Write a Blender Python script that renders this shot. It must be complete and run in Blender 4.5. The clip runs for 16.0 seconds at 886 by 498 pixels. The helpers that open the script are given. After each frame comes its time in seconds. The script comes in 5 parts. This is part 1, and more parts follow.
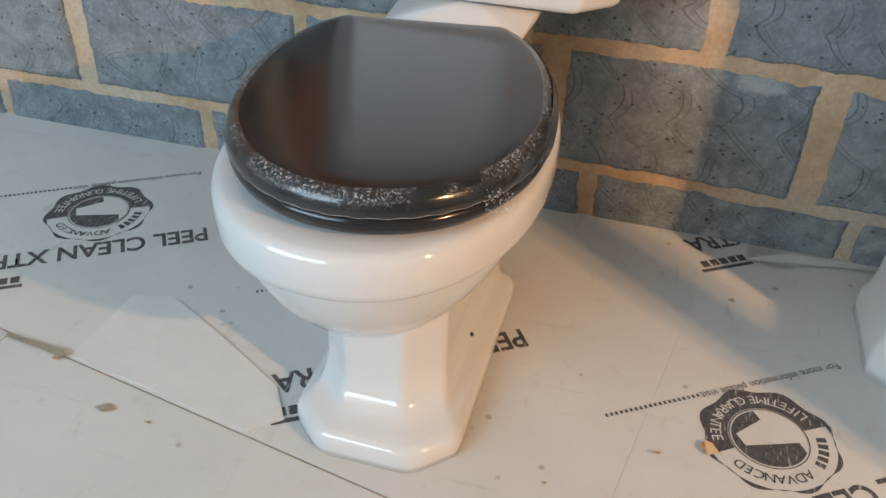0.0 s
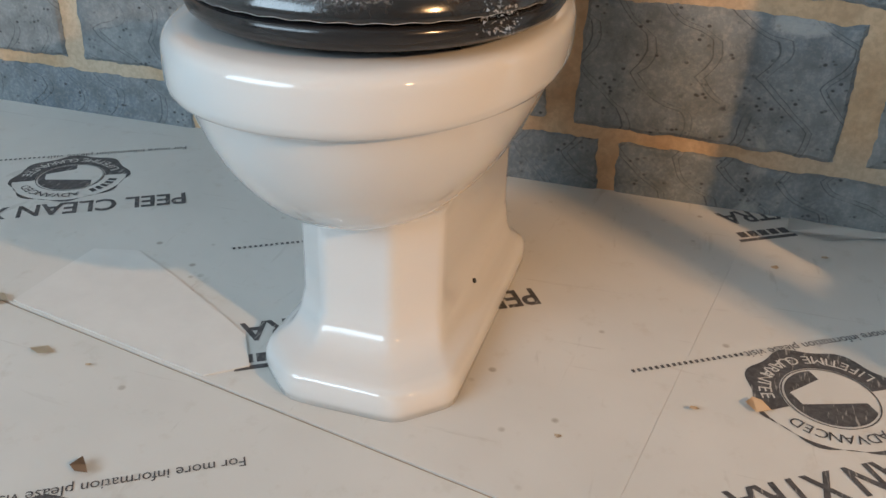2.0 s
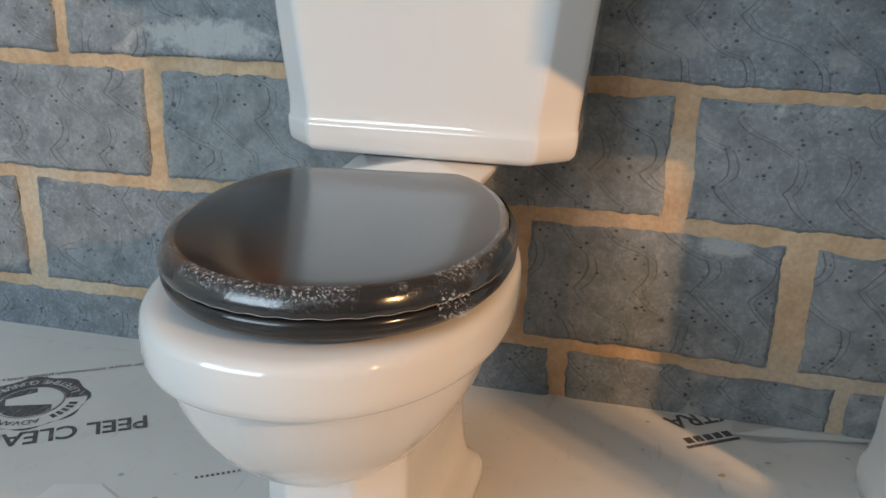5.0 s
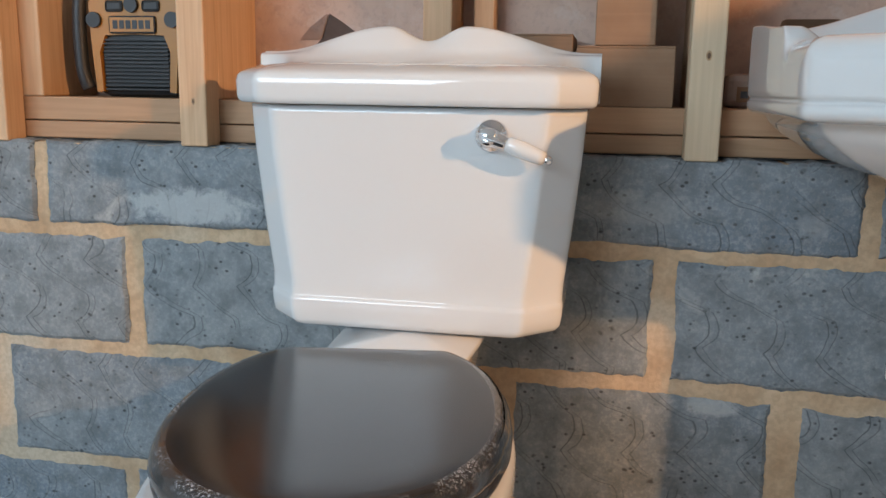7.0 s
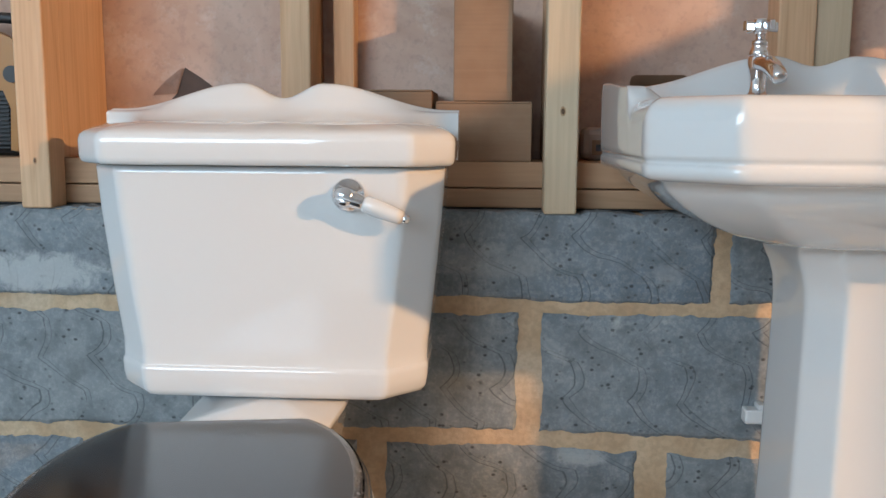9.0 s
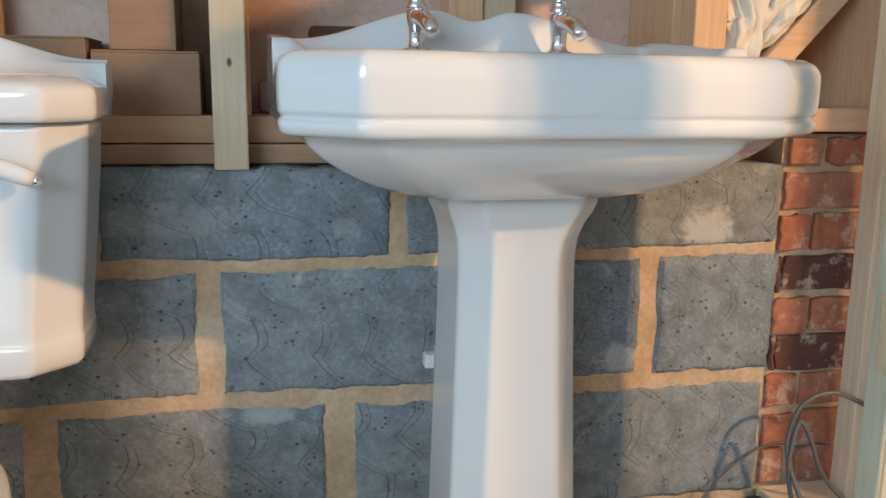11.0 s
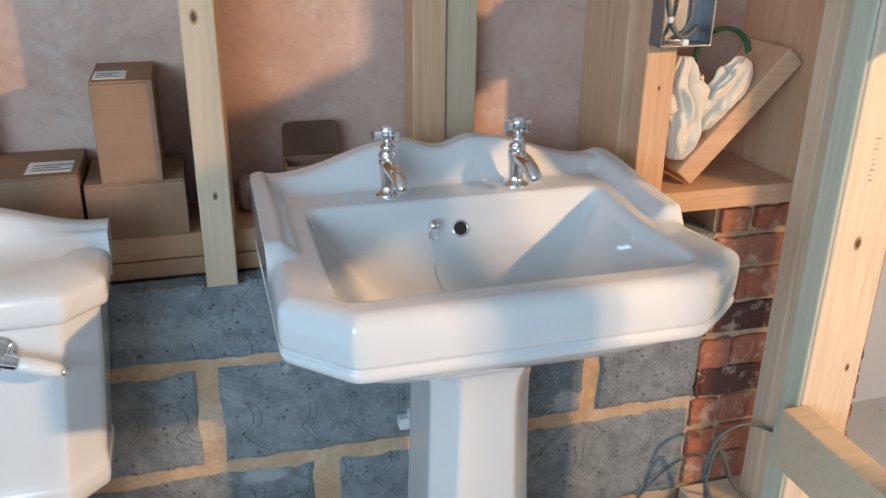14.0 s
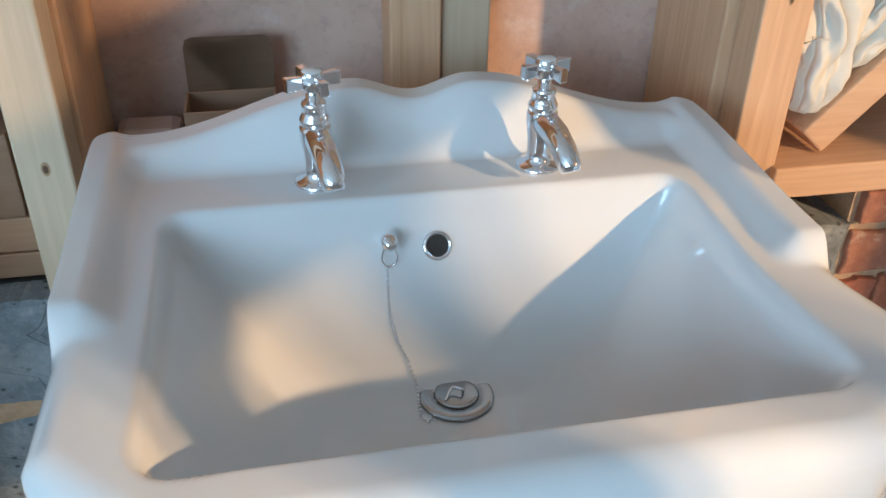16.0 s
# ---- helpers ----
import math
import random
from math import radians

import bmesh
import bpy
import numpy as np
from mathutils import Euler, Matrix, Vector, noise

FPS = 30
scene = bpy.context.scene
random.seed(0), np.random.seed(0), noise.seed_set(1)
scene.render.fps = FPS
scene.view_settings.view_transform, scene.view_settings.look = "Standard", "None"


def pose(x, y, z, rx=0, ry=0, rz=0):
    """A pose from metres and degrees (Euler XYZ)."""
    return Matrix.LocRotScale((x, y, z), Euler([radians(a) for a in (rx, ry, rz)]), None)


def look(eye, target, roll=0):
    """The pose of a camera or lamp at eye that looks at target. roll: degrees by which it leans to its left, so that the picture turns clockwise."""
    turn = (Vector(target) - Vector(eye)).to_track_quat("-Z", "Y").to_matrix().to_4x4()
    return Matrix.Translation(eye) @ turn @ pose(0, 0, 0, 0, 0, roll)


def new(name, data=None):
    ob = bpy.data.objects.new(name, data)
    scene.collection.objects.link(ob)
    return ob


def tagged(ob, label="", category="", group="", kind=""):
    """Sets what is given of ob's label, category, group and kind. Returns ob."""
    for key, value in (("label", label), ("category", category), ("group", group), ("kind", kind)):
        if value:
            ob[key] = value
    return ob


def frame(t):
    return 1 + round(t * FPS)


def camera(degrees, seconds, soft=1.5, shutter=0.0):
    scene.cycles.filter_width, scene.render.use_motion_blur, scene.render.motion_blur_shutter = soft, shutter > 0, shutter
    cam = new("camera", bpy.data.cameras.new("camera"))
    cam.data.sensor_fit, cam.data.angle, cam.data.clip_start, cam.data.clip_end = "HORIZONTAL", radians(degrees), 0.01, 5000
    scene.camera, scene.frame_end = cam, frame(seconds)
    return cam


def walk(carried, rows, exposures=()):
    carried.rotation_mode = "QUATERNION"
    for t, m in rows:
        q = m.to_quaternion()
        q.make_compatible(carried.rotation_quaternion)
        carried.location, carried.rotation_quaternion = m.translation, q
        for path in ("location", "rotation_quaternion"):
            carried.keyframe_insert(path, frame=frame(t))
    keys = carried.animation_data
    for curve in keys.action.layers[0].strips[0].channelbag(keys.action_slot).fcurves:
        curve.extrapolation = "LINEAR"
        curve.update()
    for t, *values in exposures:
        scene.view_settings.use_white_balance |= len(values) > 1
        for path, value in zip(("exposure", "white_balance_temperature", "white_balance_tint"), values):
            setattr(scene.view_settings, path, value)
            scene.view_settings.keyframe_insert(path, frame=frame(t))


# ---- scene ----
cam = camera(54.8, 16.0)
PATH = [
    (0, (0.144, -1.366, 0.875), (-0.263, 0.206, -0.293), 2.2),
    (0.5, (0.135, -1.336, 0.677), (-0.307, 0.291, -0.4), 2.1),
    (1, (0.138, -1.345, 0.612), (-0.324, 0.307, -0.418), 2.2),
    (1.5, (0.155, -1.339, 0.589), (-0.32, 0.325, -0.413), 2.1),
    (2, (0.174, -1.34, 0.598), (-0.32, 0.343, -0.363), 2.0),
    (2.5, (0.202, -1.345, 0.607), (-0.312, 0.354, -0.315), 1.7),
    (3, (0.205, -1.348, 0.629), (-0.318, 0.367, -0.259), 1.8),
    (3.5, (0.187, -1.349, 0.654), (-0.336, 0.387, -0.191), 2.1),
    (4, (0.182, -1.35, 0.671), (-0.308, 0.423, -0.115), 2.2),
    (4.5, (0.174, -1.349, 0.694), (-0.28, 0.462, -0.024), 2.0),
    (5, (0.167, -1.356, 0.718), (-0.265, 0.49, 0.082), 1.6),
    (5.2, (0.167, -1.359, 0.731), (-0.259, 0.501, 0.13), 1.5),
    (7.3, (0.133, -1.346, 0.804), (-0.242, 0.587, 0.453), 0.9),
    (7.5, (0.139, -1.348, 0.809), (-0.239, 0.587, 0.471), 0.9),
    (8, (0.145, -1.341, 0.81), (-0.189, 0.608, 0.509), 0.9),
    (8.5, (0.151, -1.331, 0.813), (-0.101, 0.633, 0.533), 0.5),
    (9, (0.164, -1.318, 0.815), (0.05, 0.66, 0.542), 0.4),
    (9.5, (0.199, -1.318, 0.815), (0.289, 0.662, 0.549), 0.8),
    (10, (0.234, -1.318, 0.815), (0.542, 0.638, 0.536), 1.2),
    (10.2, (0.25, -1.315, 0.812), (0.613, 0.631, 0.528), 1.2),
    (12.5, (0.306, -1.3, 1.022), (0.772, 0.509, 0.308), 1.5),
    (13, (0.293, -1.334, 1.193), (0.761, 0.446, 0.412), 0.8),
    (13.5, (0.275, -1.349, 1.275), (0.774, 0.423, 0.492), 0.9),
    (14, (0.255, -1.323, 1.29), (0.775, 0.448, 0.52), 0.7),
    (14.5, (0.309, -1.22, 1.281), (0.803, 0.544, 0.479), 0.3),
    (15, (0.41, -1.092, 1.287), (0.816, 0.675, 0.442), 0.7),
    (15.5, (0.459, -0.97, 1.256), (0.819, 0.77, 0.338), 1.0),
    (16, (0.487, -0.811, 1.218), (0.85, 0.856, 0.174), 1.2),
]
EXPOSURES = [(0.0, 0.09, 7700, 14), (2.5, -0.03, 7800, 14), (5.0, 0.0, 8100, 16), (8.0, 0.12, 7650, 17), (10.2, 0.15, 7500, 12), (12.5, 0.24, 6600, 10), (13.3, 0.20, 6650, 10), (14.5, 0.20, 6500, 9), (15.5, 0.30, 6350, 7), (16.0, 0.36, 6200, 5)]
walk(cam, [(t, look(eye, target, roll)) for t, eye, target, roll in PATH], EXPOSURES)

# ---------------------------------------------------------------- light
W = bpy.data.worlds.new("sky")
scene.world = W
W.use_nodes = True
_nt = W.node_tree
_sky = _nt.nodes.new("ShaderNodeTexSky")
_sky.sky_type, _sky.sun_disc = 'NISHITA', False
_sky.sun_elevation, _sky.sun_rotation = radians(30), radians(250)
_nt.links.new(_sky.outputs[0], _nt.nodes["Background"].inputs[0])
_nt.nodes["Background"].inputs[1].default_value = 0.1
scene.view_settings.exposure = 0.0


def area_lamp(name, m, sx, sy, watts, colour):
    d = bpy.data.lights.new(name, 'AREA')
    d.shape, d.size, d.size_y, d.energy, d.color = 'RECTANGLE', sx, sy, watts, colour
    o = new(name, d)
    o.matrix_world = m
    return o


LEFT_X, SOUTH_Y = -3.6, -3.6
WIN_X0, WIN_X1, WIN_Z0, WIN_Z1 = -3.2, -0.7, 1.2, 2.42
area_lamp("window_light", look(((WIN_X0 + WIN_X1) / 2, SOUTH_Y + 0.02, (WIN_Z0 + WIN_Z1) / 2), (0.0, -0.1, 0.5)),
          WIN_X1 - WIN_X0, WIN_Z1 - WIN_Z0, 104, (0.48, 0.735, 1.0))
LAMP = Vector((2.50, -1.95, 1.75))
for s in (-1, 1):
    area_lamp("work_light", look(LAMP + Vector((0.63, 0.78, 0)) * 0.022 * s, (0.2, 0.0, 0.4)), 0.030, 0.05, 8.0, (1.0, 0.62, 0.33)).data.spread = radians(85)


# ---------------------------------------------------------------- materials
class Mat:
    """A small wrapper round a node material."""

    def __init__(self, name, rough=0.5, metal=0.0, colour=(0.5, 0.5, 0.5), coat=0.0, spec=0.5):
        self.m = bpy.data.materials.new(name)
        self.m.use_nodes = True
        self.t = self.m.node_tree
        self.b = self.t.nodes["Principled BSDF"]
        i = self.b.inputs
        i["Base Color"].default_value = (*colour, 1)
        i["Roughness"].default_value, i["Metallic"].default_value = rough, metal
        i["Coat Weight"].default_value, i["Specular IOR Level"].default_value = coat, spec

    def n(self, kind, **kw):
        node = self.t.nodes.new(kind)
        for k, v in kw.items():
            if k in node.inputs:
                node.inputs[k].default_value = v
        return node

    def l(self, a, b):
        self.t.links.new(a, b)

    def coords(self, scale=(1, 1, 1), world=False, rot=(0, 0, 0)):
        mp = self.n("ShaderNodeMapping")
        mp.inputs["Scale"].default_value = scale
        mp.inputs["Rotation"].default_value = rot
        if world:
            self.l(self.n("ShaderNodeNewGeometry").outputs["Position"], mp.inputs[0])
        else:
            self.l(self.n("ShaderNodeTexCoord").outputs["Object"], mp.inputs[0])
        return mp.outputs[0]

    def noise(self, vec, scale, detail=4, rough=0.55, dist=0.0):
        nd = self.n("ShaderNodeTexNoise", Scale=scale, Detail=detail, Roughness=rough, Distortion=dist)
        self.l(vec, nd.inputs["Vector"])
        return nd.outputs["Fac"]

    def ramp(self, fac, stops):
        r = self.n("ShaderNodeValToRGB")
        e = r.color_ramp.elements
        while len(e) < len(stops):
            e.new(0.5)
        for el, (p, c) in zip(e, stops):
            el.position, el.color = p, (*(c if isinstance(c, tuple) else (c, c, c)), 1)
        self.l(fac, r.inputs[0])
        return r.outputs[0]

    def mix(self, fac, a, b, mode='MIX'):
        m = self.n("ShaderNodeMix")
        m.data_type, m.blend_type = 'RGBA', mode
        for s, v in ((m.inputs[0], fac), (m.inputs[6], a), (m.inputs[7], b)):
            if isinstance(v, (int, float)):
                s.default_value = v
            elif isinstance(v, tuple):
                s.default_value = (*v, 1)
            else:
                self.l(v, s)
        return m.outputs[2]

    def colour(self, sock):
        self.l(sock, self.b.inputs["Base Color"])
        return self

    def rough(self, sock):
        self.l(sock, self.b.inputs["Roughness"])
        return self

    def bump(self, sock, strength=0.3, dist=0.002):
        b = self.n("ShaderNodeBump", Strength=strength, Distance=dist)
        self.l(sock, b.inputs["Height"])
        self.l(b.outputs[0], self.b.inputs["Normal"])
        return self

    def mapped(self, sock, a, b):
        n = self.n("ShaderNodeMapRange")
        n.inputs["From Min"].default_value, n.inputs["From Max"].default_value = a, b
        self.l(sock, n.inputs["Value"])
        return n.outputs[0]

    def math(self, op, a, b=0.0):
        n = self.n("ShaderNodeMath")
        n.operation = op
        for s, v in ((n.inputs[0], a), (n.inputs[1], b)):
            if isinstance(v, (int, float)):
                s.default_value = v
            else:
                self.l(v, s)
        return n.outputs[0]

    def random(self):
        return self.n("ShaderNodeObjectInfo").outputs["Random"]


def ceramic():
    m = Mat("white_glazed_ceramic", 0.06, colour=(0.645, 0.647, 0.64), coat=0.5)
    m.bump(m.noise(m.coords(), 14, 1), 0.05, 0.002)
    return m.m


def wood(name, axis, pale, dark, tint=0.35):
    """Sawn softwood with the grain along the axis 0, 1 or 2."""
    m = Mat(name, 0.62, spec=0.3)
    sc = [26.0, 26.0, 26.0]
    sc[axis] = 1.3
    v = m.coords(tuple(sc), world=True)
    shift = m.n("ShaderNodeVectorMath")
    shift.operation = 'ADD'
    m.l(v, shift.inputs[0])
    cx = m.n("ShaderNodeMath")
    cx.operation = 'MULTIPLY'
    m.l(m.random(), cx.inputs[0])
    cx.inputs[1].default_value = 60
    m.l(cx.outputs[0], shift.inputs[1])
    v2 = shift.outputs[0]
    grain = m.noise(v2, 1.6, 3, 0.6, 1.2)
    rings = m.n("ShaderNodeMath")
    rings.operation = 'FRACT'
    mul = m.n("ShaderNodeMath")
    mul.operation = 'MULTIPLY'
    m.l(m.noise(v2, 0.42, 1.5, 0.4, 0.6), mul.inputs[0])
    mul.inputs[1].default_value = 9
    m.l(mul.outputs[0], rings.inputs[0])
    fine = m.noise(v2, 6.0, 2, 0.5)
    base = m.ramp(rings.outputs[0], [(0.0, pale), (0.72, tuple(p * 0.86 + d * 0.14 for p, d in zip(pale, dark))), (0.93, tuple(p * 0.45 + d * 0.55 for p, d in zip(pale, dark))), (1.0, pale)])
    c = m.mix(tint, base, m.ramp(grain, [(0.3, dark), (0.7, pale)]))
    c = m.mix(0.22, c, m.ramp(fine, [(0.35, tuple(d * 0.75 for d in dark)), (0.65, pale)]))
    blot = m.noise(m.coords((1, 1, 1), world=True), 4.0, 2)
    c = m.mix(m.ramp(blot, [(0.45, 0.0), (0.75, 0.22)]), c, tuple(d * 0.8 for d in dark))
    m.colour(c)
    return m.bump(m.mix(0.5, grain, fine), 0.25, 0.0015).m


def concrete():
    m = Mat("concrete_block", 0.85, spec=0.25)
    w = m.coords(world=True)
    big = m.noise(w, 3.2, 3, 0.6, 0.4)
    mid = m.noise(w, 22, 4, 0.6)
    fine = m.noise(w, 150, 3, 0.7)
    base = m.mix(m.random(), (0.130, 0.176, 0.218), (0.210, 0.238, 0.252))
    c = m.mix(m.ramp(big, [(0.35, 0.0), (0.7, 0.6)]), base, (0.280, 0.292, 0.288))
    c = m.mix(m.ramp(fine, [(0.45, 0.0), (0.68, 0.6)]), c, (0.345, 0.358, 0.360))
    c = m.mix(m.ramp(mid, [(0.42, 0.0), (0.68, 0.6)]), c, (0.10, 0.112, 0.12))
    # comb marks of the block machine: broken, bowed chevrons
    sep = m.n("ShaderNodeSeparateXYZ")
    m.l(w, sep.inputs[0])
    bow = m.noise(w, 5, 2, 0.5)
    level = m.math('ADD', m.math('ADD', sep.outputs[2], m.math('MULTIPLY', m.random(), 0.3)), m.math('MULTIPLY', bow, 0.07))
    tongue = m.math('ADD', m.math('MULTIPLY', m.math('PINGPONG', level, 0.06), 0.85), m.math('MULTIPLY', m.math('SINE', m.math('MULTIPLY', level, 52.36)), 0.012))
    u = m.math('ADD', m.math('ADD', sep.outputs[0], tongue), m.math('MULTIPLY', m.noise(w, 4, 2), 0.14))
    u = m.math('ADD', u, m.math('MULTIPLY', sep.outputs[2], 0.5))
    ph = m.math('FRACT', m.math('ADD', m.math('MULTIPLY', u, 11.0), m.math('MULTIPLY', m.noise(w, 40, 3), 0.07)))
    line = m.ramp(ph, [(0.0, 0.0), (0.402, 0.0), (0.420, 1.0), (0.438, 0.05), (0.535, 0.05), (0.550, 0.8), (0.565, 0.0)])
    where = m.ramp(m.noise(w, 9, 4, 0.7), [(0.36, 0.0), (0.47, 1.0)])
    lines = m.mix(1.0, line, where, 'MULTIPLY')
    sp = m.n("ShaderNodeMath")
    sp.operation = 'MULTIPLY'
    m.l(lines, sp.inputs[0])
    sp.inputs[1].default_value = 0.8
    c = m.mix(sp.outputs[0], c, (0.06, 0.064, 0.067))
    # pits
    vo = m.n("ShaderNodeTexVoronoi", Scale=34.0)
    warp = m.n("ShaderNodeVectorMath")
    warp.operation = 'ADD'
    m.l(w, warp.inputs[0])
    m.l(m.mix(0.985, m.noise(w, 70, 3), (0.0, 0.0, 0.0)), warp.inputs[1])
    m.l(warp.outputs[0], vo.inputs["Vector"])
    pit0 = m.ramp(vo.outputs["Distance"], [(0.10, 1.0), (0.22, 0.0)])
    pit = m.mix(1.0, pit0, m.ramp(m.noise(w, 16, 2), [(0.60, 0.0), (0.67, 0.8)]), 'MULTIPLY')
    v2 = m.n("ShaderNodeTexVoronoi", Scale=95.0)
    m.l(m.coords((0.75, 1, 1), world=True, rot=(0, 0.5, 0)), v2.inputs["Vector"])
    small = m.mix(1.0, m.ramp(v2.outputs["Distance"], [(0.16, 1.0), (0.3, 0.0)]), m.ramp(m.noise(w, 30, 3), [(0.5, 0.0), (0.6, 0.9)]), 'MULTIPLY')
    c = m.mix(small, c, (0.055, 0.058, 0.06))
    c = m.mix(pit, c, (0.05, 0.052, 0.055))
    # pale lime smears
    sm = m.ramp(m.noise(w, 5.5, 5, 0.7, 0.8), [(0.62, 0.0), (0.72, 0.6)])
    c = m.mix(sm, c, (0.46, 0.46, 0.44))
    # lime bloom at a few places
    rag = m.noise(w, 28, 5, 0.75, 0.6)
    for px, pz, rx, rz, amount in ((-0.568, 0.585, 0.13, 0.036, 0.62), (1.05, 0.587, 0.055, 0.045, 0.8), (0.17, 0.615, 0.10, 0.03, 0.22), (0.31, 0.305, 0.05, 0.02, 0.5), (0.90, 0.36, 0.04, 0.03, 0.5), (0.44, 0.60, 0.03, 0.02, 0.2)):
        ex = m.math('DIVIDE', m.math('SUBTRACT', sep.outputs[0], px), rx)
        ez = m.math('DIVIDE', m.math('SUBTRACT', sep.outputs[2], pz), rz)
        d2 = m.math('ADD', m.math('MULTIPLY', ex, ex), m.math('MULTIPLY', ez, ez))
        hit = m.ramp(m.math('ADD', d2, m.math('MULTIPLY', m.math('SUBTRACT', rag, 0.5), 3.2)), [(0.35, amount), (1.0, 0.0)])
        c = m.mix(hit, c, (0.50, 0.51, 0.50))
    m.colour(c)
    h = m.mix(0.5, fine, mid)
    h = m.mix(lines, h, (0.1, 0.1, 0.1))
    h = m.mix(pit, h, (0.0, 0.0, 0.0))
    return m.bump(h, 0.5, 0.003).m


def mortar():
    m = Mat("sandy_mortar", 0.9, spec=0.2)
    w = m.coords(world=True)
    c = m.ramp(m.noise(w, 9, 4, 0.6), [(0.3, (0.44, 0.28, 0.165)), (0.7, (0.63, 0.46, 0.31))])
    c = m.mix(m.ramp(m.noise(w, 3, 2), [(0.5, 0.0), (0.65, 0.75)]), c, (0.53, 0.46, 0.37))
    c = m.mix(m.ramp(m.noise(w, 120, 3), [(0.4, 0.25), (0.6, 0.0)]), c, (0.25, 0.19, 0.12))
    m.colour(c)
    return m.bump(m.noise(w, 90, 5, 0.7), 0.6, 0.003).m


def brickmat(name, stops):
    m = Mat(name, 0.88, spec=0.2)
    w = m.coords(world=True)
    c = m.ramp(m.random(), stops)
    c = m.mix(m.ramp(m.noise(w, 34, 4, 0.65), [(0.35, 0.45), (0.62, 0.0)]), c, (0.15, 0.055, 0.04))
    c = m.mix(m.ramp(m.noise(w, 16, 5, 0.75), [(0.53, 0.0), (0.63, 0.7)]), c, (0.55, 0.43, 0.32))
    m.colour(c)
    return m.bump(m.noise(w, 110, 4), 0.5, 0.003).m


def boardmat():
    """The pale printed film on the chipboard floor, dusty and scuffed."""
    m = Mat("floor_board_film", 0.42, spec=0.4)
    w = m.coords(world=True)
    c = m.ramp(m.noise(w, 2.2, 4, 0.6), [(0.3, (0.565, 0.56, 0.535)), (0.7, (0.655, 0.65, 0.625))])
    c = m.mix(m.ramp(m.noise(w, 26, 5, 0.65), [(0.58, 0.0), (0.75, 0.3)]), c, (0.40, 0.35, 0.28))
    vo = m.n("ShaderNodeTexVoronoi", Scale=26.0)
    m.l(w, vo.inputs["Vector"])
    spot = m.mix(1.0, m.ramp(vo.outputs["Distance"], [(0.08, 1.0), (0.15, 0.0)]), m.ramp(m.noise(w, 6, 2), [(0.55, 0.0), (0.62, 0.7)]), 'MULTIPLY')
    c = m.mix(spot, c, (0.27, 0.24, 0.2))
    for st in ((2.0, 26.0, 1.0), (17.0, 3.0, 1.0)):
        scuff = m.ramp(m.noise(m.coords(st, world=True), 1.6, 5, 0.65, 0.7), [(0.64, 0.0), (0.70, 0.32)])
        c = m.mix(scuff, c, (0.36, 0.34, 0.31))
    m.colour(c)
    m.rough(m.ramp(m.noise(w, 9, 4), [(0.3, 0.33), (0.7, 0.62)]))
    return m.bump(m.noise(w, 7, 4, 0.6), 0.25, 0.004).m


def panelmat():
    """Blotchy pink-brown sheathing at the back of the stud bays."""
    m = Mat("sheathing_board", 0.8, spec=0.25)
    w = m.coords(world=True)
    c = m.ramp(m.noise(w, 6, 4, 0.62, 0.5), [(0.3, (0.46, 0.295, 0.225)), (0.7, (0.62, 0.44, 0.36))])
    c = m.mix(m.ramp(m.noise(w, 17, 5, 0.7), [(0.55, 0.0), (0.75, 0.6)]), c, (0.66, 0.57, 0.52))
    c = m.mix(m.ramp(m.noise(w, 60, 3, 0.7), [(0.5, 0.0), (0.8, 0.4)]), c, (0.26, 0.19, 0.17))
    m.colour(c)
    return m.bump(m.noise(w, 45, 4), 0.25, 0.002).m


def cardboard():
    m = Mat("brown_cardboard", 0.78, spec=0.2)
    w = m.coords(world=True)
    c = m.ramp(m.noise(w, 12, 4), [(0.3, (0.25, 0.143, 0.087)), (0.7, (0.315, 0.187, 0.118))])
    m.colour(m.mix(m.ramp(m.noise(m.coords((4, 4, 160), world=True), 1, 2), [(0.4, 0.12), (0.6, 0.0)]), c, (0.15, 0.085, 0.05)))
    return m.bump(m.noise(w, 70, 3), 0.1, 0.001).m


def plain(name, colour, rough=0.5, metal=0.0, coat=0.0, vary=0.12, scale=30):
    m = Mat(name, rough, metal, colour, coat)
    if vary:
        f = m.noise(m.coords(world=True), scale, 4, 0.6)
        m.colour(m.mix(f, tuple(c * (1 - vary) for c in colour), tuple(min(1, c * (1 + vary)) for c in colour)))
        m.bump(f, 0.08, 0.001)
    return m.m


def inkmat():
    """Dark grey print, rubbed through in short slanting streaks."""
    m = Mat("rubbed_grey_print", 0.5, spec=0.35)
    w = m.coords((1, 1, 1), world=True)
    c = m.ramp(m.noise(w, 140, 4), [(0.3, (0.05, 0.05, 0.053)), (0.7, (0.115, 0.112, 0.118))])
    streak = m.ramp(m.noise(m.coords((260, 34, 1), world=True, rot=(0, 0, radians(28))), 1.0, 2, 0.6), [(0.60, 0.0), (0.68, 0.7)])
    m.colour(m.mix(streak, c, (0.42, 0.41, 0.39)))
    return m.m


def seatmat():
    m = Mat("black_lacquered_seat", 0.16, colour=(0.016, 0.015, 0.016), spec=0.5)
    m.rough(m.ramp(m.noise(m.coords(), 20, 3), [(0.3, 0.14), (0.7, 0.20)]))
    return m.m


